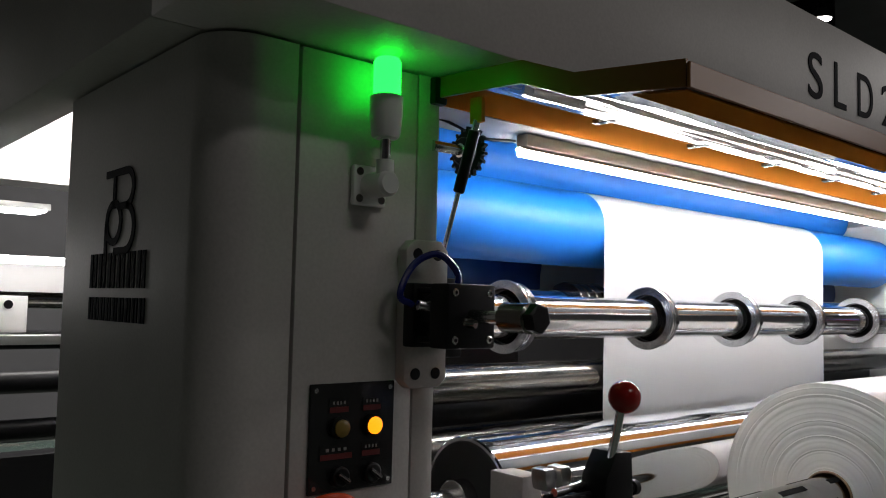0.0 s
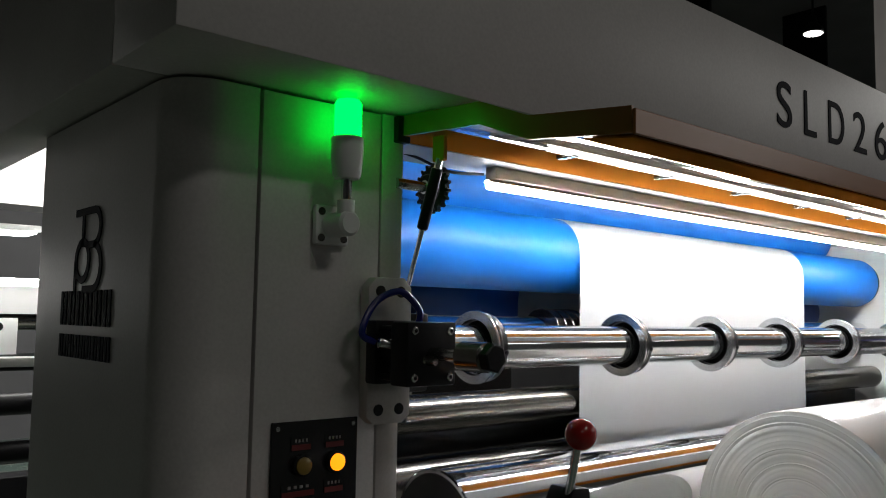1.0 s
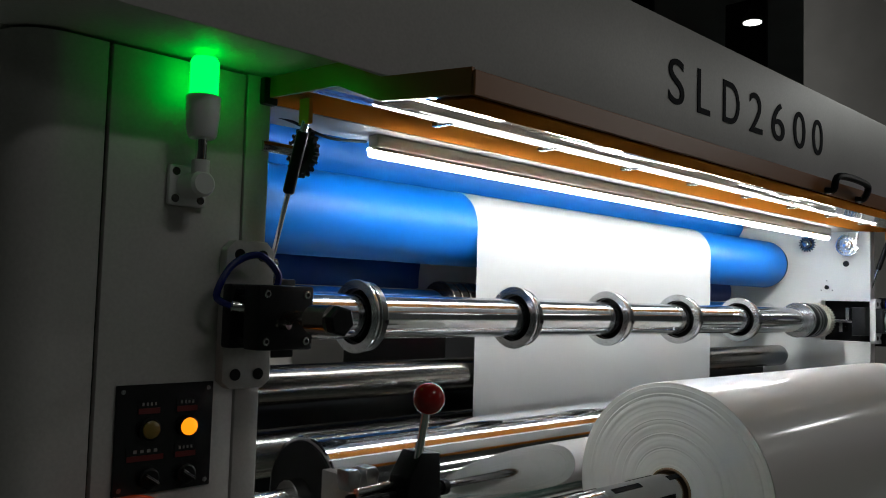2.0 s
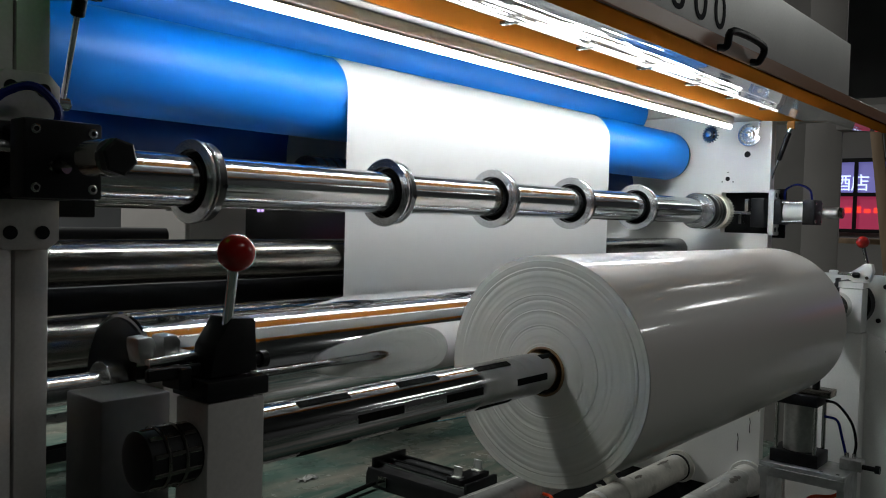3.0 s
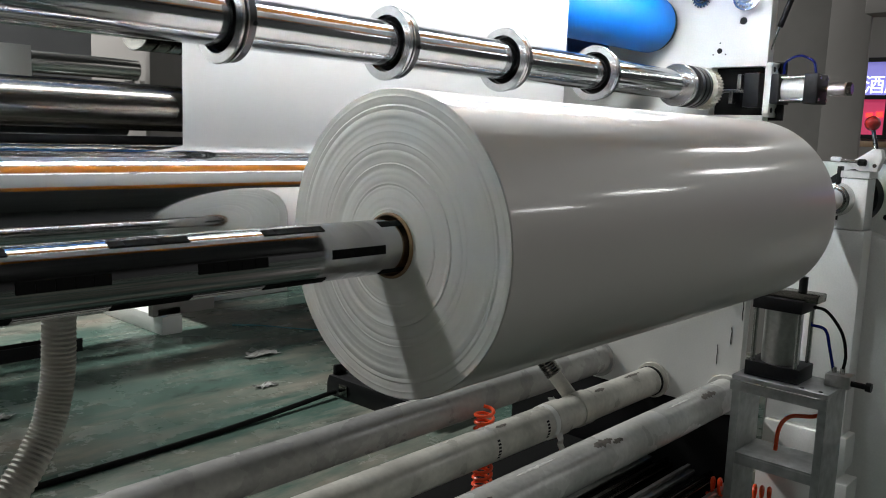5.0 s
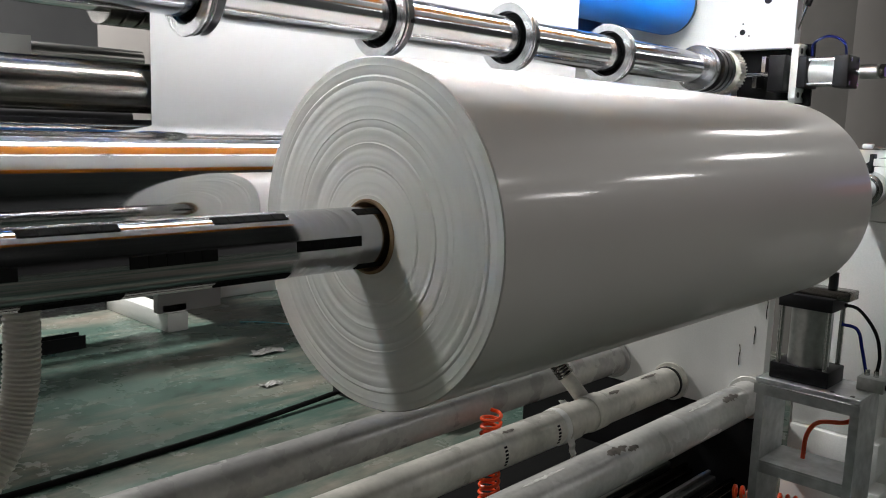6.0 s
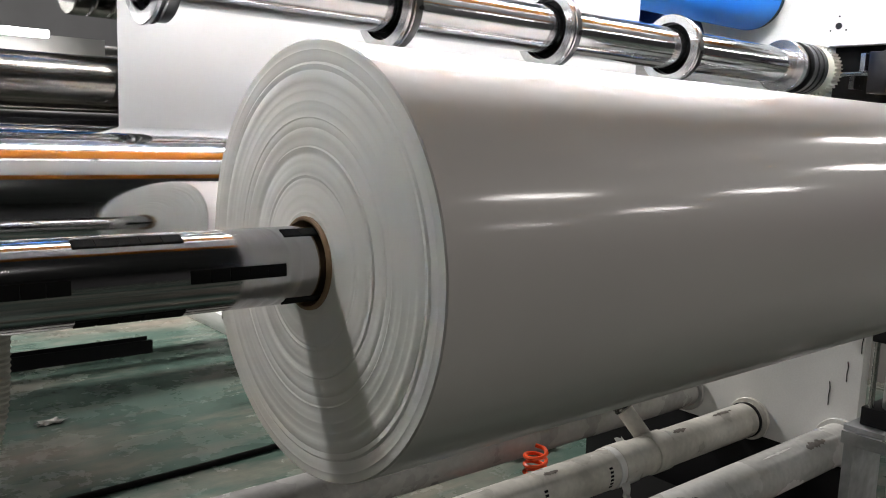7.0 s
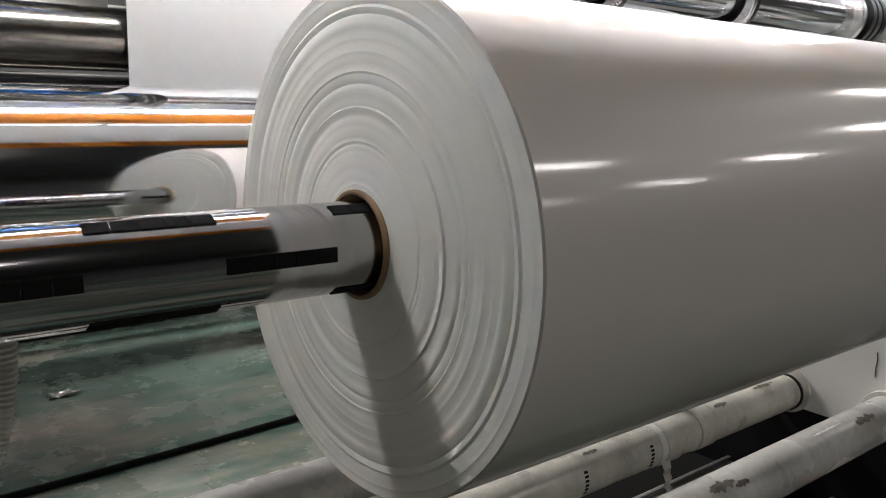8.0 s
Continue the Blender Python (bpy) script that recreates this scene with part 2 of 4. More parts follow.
def bend(points, steps=8):
    """A smooth line through the points (Catmull-Rom)."""
    pts = [Vector(p) for p in points]
    pts = [pts[0] * 2 - pts[1]] + pts + [pts[-1] * 2 - pts[-2]]
    out = []
    for i in range(1, len(pts) - 2):
        p0, p1, p2, p3 = pts[i - 1:i + 3]
        for k in range(steps):
            t = k / steps
            out.append(0.5 * (2 * p1 + (p2 - p0) * t + (2 * p0 - 5 * p1 + 4 * p2 - p3) * t * t + (3 * p1 - p0 - 3 * p2 + p3) * t ** 3))
    return out + [pts[-2]]


def hose(points, r, n=10, steps=8, ribs=0.0, pitch=0.0):
    line = bend(points, steps)
    bm = bmesh.new()
    rings, side, run = [], None, 0.0
    for i, p in enumerate(line):
        d = (line[min(i + 1, len(line) - 1)] - line[max(i - 1, 0)]).normalized()
        side = d.orthogonal().normalized() if side is None else (side - d * side.dot(d)).normalized()
        w = d.cross(side)
        rr = r * (1 + (ribs if i % 2 else 0))
        rings.append([bm.verts.new(p + (side * math.cos(k * math.tau / n) + w * math.sin(k * math.tau / n)) * rr) for k in range(n)])
    for p, q in zip(rings, rings[1:]):
        for k in range(n):
            bm.faces.new((p[k], p[(k + 1) % n], q[(k + 1) % n], q[k]))
    bm.faces.new(rings[0][::-1])
    bm.faces.new(rings[-1])
    return bm


def prism(axis, a, b, outline, bevel=0.0):
    """An outline in the plane across the axis (the other two axes in x, y, z order), pushed from a to b along it."""
    bm = bmesh.new()
    k = "xyz".index(axis)
    others = [i for i in range(3) if i != k]

    def at(s, p):
        v = [0, 0, 0]
        v[k], v[others[0]], v[others[1]] = s, p[0], p[1]
        return bm.verts.new(v)
    lo, hi = [at(a, p) for p in outline], [at(b, p) for p in outline]
    bm.faces.new(lo)
    bm.faces.new(hi)
    for i in range(len(lo)):
        j = (i + 1) % len(lo)
        bm.faces.new((lo[i], lo[j], hi[j], hi[i]))
    bmesh.ops.recalc_face_normals(bm, faces=bm.faces[:])
    if bevel:
        bmesh.ops.bevel(bm, geom=bm.edges[:], offset=bevel, segments=2, profile=0.5, affect="EDGES")
    return bm


def lettering(name, text, size, m, mat, parent, label="", depth=0.001):
    cu = bpy.data.curves.new(name, "FONT")
    cu.body, cu.size, cu.extrude, cu.align_x, cu.align_y = text, size, depth, "LEFT", "BOTTOM_BASELINE"
    tmp = new(name + "_tmp", cu)
    dg = bpy.context.evaluated_depsgraph_get()
    me = bpy.data.meshes.new_from_object(tmp.evaluated_get(dg))
    bpy.data.objects.remove(tmp)
    me.transform(m)
    me.materials.clear()
    me.materials.append(mat)
    ob = new(name, me)
    if parent is not None:
        ob.parent = parent
    if label:
        ob["label"] = label
    return ob

# ---- the large structure ----
solo("floor", box((-8, -11, -0.1), (18, 11, 0)), FLOORM, "green epoxy floor worn through to bare concrete in patches", "floor", kind="structure", smooth=0)
for nm, lo, hi in (("wall_north", (-8, 11, 0), (18, 11.2, 6)), ("wall_south", (-8, -11.2, 0), (18, -11, 6)), ("wall_west", (-8.2, -11.2, 0), (-8, 11.2, 6)), ("wall_east", (18, -11.2, 0), (18.2, 11.2, 6))):
    solo(nm, box(lo, hi), DARKWALL, "dark painted wall of the works hall", "wall", kind="structure", smooth=0)
solo("ceiling", box((-8.2, -11.2, 6), (18.2, 11.2, 6.2)), DARKWALL, "dark unlit ceiling of the works hall", "ceiling", kind="structure", smooth=0)

for lx, ly, watts in LAMPS:
    # the last three housings belong to the added fill lamps
    hl = thing("hall_or_fill_lamp", "slim ceiling panel lamp of the hall or added fill lamp", "ceiling lamp", (lx, ly, 4.94), "hall lamps")
    part("housing", box((lx - 0.78, ly - 0.18, 4.945), (lx + 0.78, ly + 0.18, 4.99), 0.004), FROST, hl)
    for dx in (-0.6, 0.6):
        part("hanger", rod((lx + dx, ly, 4.99), (lx + dx, ly, 6.0), 0.006, 8), STEEL, hl)

FRONT, LEFT, RIGHT = 1.046, 0.889, 3.63

# left post: rounded cover, front panel, thick side plate
post = thing("machine_post", "warm grey painted sheet-metal end cabinet of the rewinder", "machine cabinet", (0.7, 1.3, 0))


def rounded_cover():
    pts, r = [(0.624, FRONT), (0.50 + 0.07, FRONT)], 0.07
    for k in range(1, 9):
        a = radians(270 - 90 * k / 8)
        pts.append((0.57 + r * math.cos(a), FRONT + r + r * math.sin(a)))
    pts += [(0.50, 1.65), (0.503, 1.652), (0.503 + 0.0, 1.655), (0.624, 1.655)]
    return prism("z", 0.0, 1.880, pts)


part("side_cover", rounded_cover(), PAINT, post)
part("front_panel", box((0.630, FRONT, 0), (0.842, 1.62, 1.880), 0.002), PAINT, post)
part("seam_strip", box((0.6, FRONT + 0.012, 0.01), (0.85, 1.6, 1.876)), BLACK, post)
part("side_plate", box((0.846, FRONT + 0.001, 0), (LEFT, 2.5, 1.883), 0.002), PAINT, post)

# header beam across the top
beam = thing("header_beam", "warm grey painted sheet-metal header beam with cut-out lettering", "machine beam", (2.2, 0.95, 1.885))
part("front_box", box((0.43, 0.89, 1.885), (4.06, 1.10, 2.20), 0.004), PAINT, beam)
part("side_box", box((0.43, 1.102, 1.885), (0.535, 3.6, 2.20), 0.004), PAINT, beam)
part("post_cover", box((0.537, 1.102, 1.886), (0.92, 1.66, 2.198), 0.003), PAINT, beam)
part("side_box", box((3.60, 1.102, 1.885), (4.06, 3.6, 2.20), 0.004), PAINT, beam)
part("top_cover", box((0.922, 1.102, 2.17), (3.598, 2.6, 2.20), 0.002), PAINT, beam)
for ch, x0, x1 in zip("SLD2600", (1.845, 1.978, 2.107, 2.253, 2.388, 2.532, 2.668), (1.915, 2.04, 2.196, 2.331, 2.471, 2.615, 2.746)):
    ob = lettering("letter", ch, 0.15, pose(0, 0, 0, 90), INK, None)
    xs, zs = [v.co.x for v in ob.data.vertices], [v.co.z for v in ob.data.vertices]
    sx, sz = (x1 - x0) / (max(xs) - min(xs)), 0.108 / (max(zs) - min(zs))
    for v in ob.data.vertices:
        v.co = (x0 + (v.co.x - min(xs)) * sx, 0.8885 + v.co.y, 2.004 + (v.co.z - min(zs)) * sz)
    ob.parent, ob.matrix_parent_inverse = beam, beam.matrix_basis.inverted()

# far side frame
frame_r = thing("side_frame", "white painted steel side frame plate with drilled holes", "machine frame", (3.66, 1.5, 0))


def far_plate():
    y0 = FRONT
    return join(
        prism("x", RIGHT, RIGHT + 0.045, [(y0, 0.392), (2.02, 0.392), (2.02, 1.02), (2.5, 1.10), (2.5, 1.883), (y0, 1.883), (y0, 1.575), (1.235, 1.575), (1.235, 1.415), (y0, 1.415)]))


part("plate", far_plate(), WHITE, frame_r)
# black block added in place of the shade below the pipes
part("base_shade", box((RIGHT + 0.004, FRONT, 0), (RIGHT + 0.043, 2.02, 0.391), 0.003), BLACK, frame_r, "black block for the shade at the plate's foot")
for y, zz, r in ((1.137, 1.724, 0.012), (1.212, 1.629, 0.009)):
    part("hole", rod((RIGHT - 0.0015, y, zz), (RIGHT + 0.01, y, zz), r), BLACK, frame_r, "dark drilled hole")
for dy, dz in ((-0.022, -0.012), (0.022, -0.012), (0.0, 0.026)):
    part("hole", rod((RIGHT - 0.0015, 1.212 + dy, 1.629 + dz), (RIGHT + 0.01, 1.212 + dy, 1.629 + dz), 0.0025, 10), BLACK, frame_r, "small dark drilled hole")

tray = thing("drip_tray", "black steel cross panel behind the winding drum", "machine panel", (2.2, 1.48, 1.08))
part("panel", box((LEFT + 0.001, 1.475, 1.08), (RIGHT - 0.001, 1.485, 1.292), 0.001, 1), BLACK, tray)
part("folded_lip", box((LEFT + 0.001, 1.45, 1.08), (RIGHT - 0.001, 1.474, 1.09), 0.001, 1), BLACK, tray)

# ---- rollers and web ----
X0, X1 = 1.69, 2.90


def roller(name, label, x0, x1, y, z, r, mat, journal=0.018, ends=(LEFT, RIGHT), body="body"):
    ob = thing(name, label, "roller", ((x0 + x1) / 2, y, z - r))
    part(body, drum(x0, x1, y, z, r), mat, ob)
    part("journal", rod((ends[0] - 0.01, y, z), (x0 + 0.002, y, z), journal), STEEL, ob, "bare steel journal")
    part("journal", rod((x1 - 0.002, y, z), (ends[1] + 0.01, y, z), journal), STEEL, ob, "bare steel journal")
    return ob


blue_front = roller("rubber_roller", "bright blue rubber-covered guide roller with a soft sheen", 0.93, 3.545, 1.435, 1.72, 0.097, BLUE)
# black ring just beyond the far end of the roller
part("end_ring", turned("x", (0, 1.435, 1.72), [(3.5455, 0.080), (3.548, 0.092), (3.566, 0.092), (3.569, 0.03)], 48), BLACK, blue_front, "black ring at the roller's end")
roller("rubber_roller", "blue rubber-covered guide roller set back above another", 0.93, 3.50, 1.60, 1.90, 0.10, BLUE)
# shade on this roller is put into its darker blue
roller("rubber_roller", "blue rubber-covered guide roller lying low, shade put into its colour", 0.93, 3.50, 1.655, 1.60, 0.10, BLUESHADE)
roller("steel_roller", "dark polished steel idler roller", 0.90, 3.57, 1.385, 1.345, 0.042, DARKSTEEL)
roller("steel_roller", "dark polished steel idler roller below another", 0.90, 3.57, 1.41, 1.20, 0.05, DARKSTEEL)
winder_drum = roller("drum_roller", "large mirror-polished chrome winding drum", 1.03, 3.52, 1.118, 1.178, 0.108, SATIN, 0.022)
part("end_disc", turned("x", (0, 1.118, 1.178), [(1.0285, 0.03), (1.027, 0.098), (1.0305, 0.1005)], 64), BURNISHED, winder_drum, "dark recessed end disc")
part("collar", ring("x", (1.012, 1.118, 1.178), 0.02, 0.036, 0.03), STEEL, winder_drum, "turned steel collar")


def web_sheet():
    line = [(1.553, 1.48), (1.553, 1.60), (1.535, 1.70)]
    for k in range(0, 17):
        a = radians(12 + 168 * k / 16)
        line.append((1.435 + 0.0985 * math.cos(a), 1.72 + 0.0985 * math.sin(a)))
    line += [(1.3366, 1.60), (1.3368, 1.45), (1.3372, 1.25), (1.336, 1.15)]
    for k in range(1, 8):
        a = k / 7 * math.pi / 2
        line.append((1.118 + 0.218 * math.cos(a), 1.15 - 0.0815 * math.sin(a)))
    bm = bmesh.new()
    cols = 24
    rows = [[bm.verts.new((X0 + (X1 - X0) * c / cols, y, z)) for c in range(cols + 1)] for y, z in line]
    for p, q in zip(rows, rows[1:]):
        for c in range(cols):
            bm.faces.new((p[c], p[c + 1], q[c + 1], q[c]))
    return bm


web = solo("paper_web", web_sheet(), PAPER, "smooth white paper web running down over the rollers", "paper web", smooth=60)

# ---- the rewound roll on its shaft ----
RY, RZ, RR = 0.783, 1.160, 0.2185
roll = thing("paper_roll", "large rewound roll of coated white paper with faint ring lines", "paper roll", (2.3, RY, RZ - RR))


def roll_end(x, sign):
    random.seed(4)
    prof, r = [], 0.0465
    while r < RR - 0.004:
        prof.append((x + sign * random.choice((0, 0.0004, 0.0008, 0.0014, 0.0006)) * (1 if r > 0.07 else 0.4), r))
        r += random.uniform(0.0012, 0.0042)
    return prof + [(x + 0.0, RR - 0.0016)]


left_face = roll_end(X0, 1)
edge_prof = [(X0 + 0.02, 0.0465)] + left_face


def open_turned(profile, n=128):
    bm = turned("x", (0, RY, RZ), profile, n)
    bmesh.ops.delete(bm, geom=[f for f in bm.faces if len(f.verts) > 4], context="FACES_ONLY")
    return bm


part("wound_paper", open_turned([(X0, RR - 0.0016), (X0 + 0.0016, RR), (X1 - 0.0016, RR), (X1, RR - 0.0016), (X1, 0.0465)]), WRAP, roll, "glossy coated outer wrap")
part("end_face", open_turned(edge_prof), ENDGRAIN, roll, "matt white end face with ring lines")
CARD = material("brown_cardboard", (0.27, 0.17, 0.09), 0.7, grain=0.15)
part("core", ring("x", ((X0 + X1) / 2, RY, RZ), 0.0432, 0.0468, X1 - X0 + 0.008), CARD, roll, "brown cardboard core")

shaft = thing("air_shaft", "polished steel expanding shaft with black rubber strips", "shaft", (2.0, RY, RZ - 0.038))
part("tube", drum(0.96, 3.60, RY, RZ, 0.0378), SHAFTSTEEL, shaft)
for row in range(6):
    a = radians(row * 60 + 26)
    for k in range(12):
        xx = 1.087 + k * 0.1885 + (0.091 if row % 2 else 0)
        if xx > 3.2:
            continue
        b = join(*[box((xx + i * 0.0184, -0.006, 0.0345), (xx + i * 0.0184 + 0.0180, 0.006, 0.0386), 0.0005, 1) for i in range(5)])
        b.transform(Matrix.Translation((0, RY, RZ)) @ Matrix.Rotation(a, 4, "X"))
        part("rubber_strip", b, RUBBER, shaft, "black rubber grip strip")

# ---- slitting knives ----
KY, KZ = 1.205, 1.495
knife = thing("knife_shaft", "polished steel slitting shaft with ring knives", "knife shaft", (2.2, KY, KZ - 0.075))
part("shaft", drum(0.95, 3.56, KY, KZ, 0.045), KNIFESTEEL, knife)


def ring_knife(x):
    k = part("knife_holder", ring("x", (x + 0.015, KY, KZ), 0.054, 0.0695, 0.025), BURNISHED, knife, "dark steel knife holder ring")
    part("knife_blade", ring("x", (x - 0.002, KY, KZ), 0.0565, 0.0745, 0.007), BLADE, k, "bright steel ring blade")
    part("bright_rim", ring("x", (x + 0.0095, KY, KZ), 0.068, 0.0722, 0.004), BLADE, k, "thin bright rim")
    # black ring added to keep the recess inside the blade dark
    part("dark_recess", ring("x", (x + 0.018, KY, KZ), 0.0448, 0.0542, 0.018), RUBBER, k, "black ring that darkens the inner recess")
    part("grub_screw", rod((x + 0.022, KY - 0.0715, KZ - 0.008), (x + 0.022, KY - 0.066, KZ - 0.008), 0.0045, 10), BLACK, k)


for x in (1.204, 1.685, 2.073, 2.449, 2.846):
    ring_knife(x)
for k in range(5):
    part("spacer_ring", ring("x", (3.33 + k * 0.027, KY, KZ), 0.0445, 0.066 if k != 1 else 0.057, 0.02), BURNISHED if k else BLADE, knife, "turned steel spacer ring")


def gear(axis, centre, r, width, teeth, depth, bore):
    bm = bmesh.new()
    pts = []
    for k in range(teeth):
        for f, rr in ((0.0, r - depth), (0.22, r - depth), (0.36, r), (0.64, r), (0.78, r - depth)):
            a = (k + f) * math.tau / teeth
            pts.append((rr * math.cos(a), rr * math.sin(a)))
    lo, hi = [], []
    k = "xyz".index(axis)
    oth = [i for i in range(3) if i != k]
    for s, lst in ((-width / 2, lo), (width / 2, hi)):
        for p in pts:
            v = list(centre)
            v[k] += s
            v[oth[0]] += p[0]
            v[oth[1]] += p[1]
            lst.append(bm.verts.new(v))
    bm.faces.new(lo)
    bm.faces.new(hi)
    for i in range(len(lo)):
        j = (i + 1) % len(lo)
        bm.faces.new((lo[i], lo[j], hi[j], hi[i]))
    bmesh.ops.recalc_face_normals(bm, faces=bm.faces[:])
    return bm


NYLON = material("white_nylon", (0.72, 0.68, 0.6), 0.45)
part("gear", gear("x", (3.505, KY, KZ), 0.068, 0.035, 40, 0.005, 0.02), NYLON, knife, "off-white nylon drive gear", smooth=20)
lower = roller("counter_knife_shaft", "polished steel counter-knife shaft with grooved sleeves", 0.92, 3.56, 1.43, 1.515, 0.045, SATIN)
for x in (1.66, 2.05, 2.43, 2.82):
    for k in range(4):
        part("sleeve", ring("x", (x + k * 0.03, 1.43, 1.515), 0.044, 0.066, 0.025), DARKSTEEL, lower, "grooved dark steel sleeve")

# ---- guard, tube lights ----
guard = thing("safety_guard", "raised amber acrylic safety guard with a folded rim", "machine guard", (2.2, 0.85, 1.78))
GP = [(1.085, 1.852), (0.855, 1.838), (0.757, 1.800), (0.585, 1.782)]


part("hinge_band", prism("x", 0.885, 3.64, [(1.085, 1.852), (0.935, 1.8429), (0.935, 1.8469), (1.085, 1.856)]), AMBERMATT, guard, "amber acrylic hinge band")
CLEARP = [(0.933, 1.8428)] + GP[1:]
part("sheet", prism("x", 0.885, 3.64, CLEARP + [(y, z + 0.004) for y, z in CLEARP[::-1]]), FILM, guard, "clear plastic sheet with rippled gloss")
part("front_band", prism("x", 0.885, 3.64, [(0.665, 1.7885), (0.586, 1.7795), (0.586, 1.7775), (0.665, 1.7865)]), AMBERMATT, guard, "amber acrylic edge band")
rim = [(y, z) for y, z in GP] + [(y, z + 0.034) for y, z in GP[::-1]]
part("end_rim", prism("x", 0.879, 0.884, rim), AMBERSHADED, guard)
part("end_rim", prism("x", 3.641, 3.646, rim), AMBERSHADED, guard)
part("front_rim", box((0.879, 0.579, 1.780), (3.646, 0.584, 1.812), 0.001, 1), AMBERSHADED, guard)
hd = part("handle", hose([(1.955, 0.580, 1.786), (1.955, 0.562, 1.787), (1.962, 0.553, 1.816), (2.122, 0.553, 1.816), (2.13, 0.562, 1.787), (2.13, 0.580, 1.786)], 0.0075, 8, 5), BLACK, guard, "black plastic pull handle")
part("hinge_bracket", box((0.868, 1.035, 1.838), (0.895, 1.090, 1.882), 0.003), BLACK, guard, "black hinge bracket")

batten = thing("tube_light", "lit white tube light in a slim batten", "tube light", (2.3, 1.15, 1.80))
part("housing", box((1.180, 1.126, 1.8258), (3.450, 1.156, 1.8505), 0.003), BEIGE, batten)
part("tube", drum(1.172, 3.448, 1.140, 1.8145, 0.0092, 20), TUBE, batten, "glowing white tube")
shell = [(1.140 + r * math.cos(radians(a)), 1.8145 + r * math.sin(radians(a))) for r, angles in ((0.0112, range(26, 155, 8)), (0.0098, range(154, 25, -8))) for a in angles]
part("tube_back", prism("x", 1.170, 3.450, shell), BEIGE, batten, "opaque cream back of the tube")
part("reflector", prism("x", 0.90, 3.62, [(1.088, 1.851), (1.215, 1.851), (1.215, 1.854), (1.088, 1.854)]), material("grey_enamel", (0.26, 0.26, 0.25), 0.5), batten, "grey enamelled backing strip")
part("cable", hose([(1.17, 1.15, 1.836), (1.08, 1.15, 1.83), (1.0, 1.16, 1.85), (0.93, 1.17, 1.86)], 0.003, 8), BLACK, batten, "thin black lead")
strip = thing("light_strip", "thin lit strip light held by steel clips", "strip light", (2.0, 0.90, 1.83))
part("profile", box((1.09, 0.912, 1.842), (3.30, 0.926, 1.852), 0.001, 1), ALU, strip)
part("diffuser", box((1.10, 0.9165, 1.8395), (3.30, 0.9215, 1.8415)), STRIP, strip, "glowing white diffuser")
for k in range(8):
    x = 1.16 + k * 0.293
    part("clip", join(box((x - 0.008, 0.905, 1.836), (x + 0.008, 0.933, 1.8385), 0.001, 1), box((x - 0.008, 0.930, 1.836), (x + 0.008, 0.946, 1.846), 0.001, 1)), DARKSTEEL, strip, "small bent steel clip")

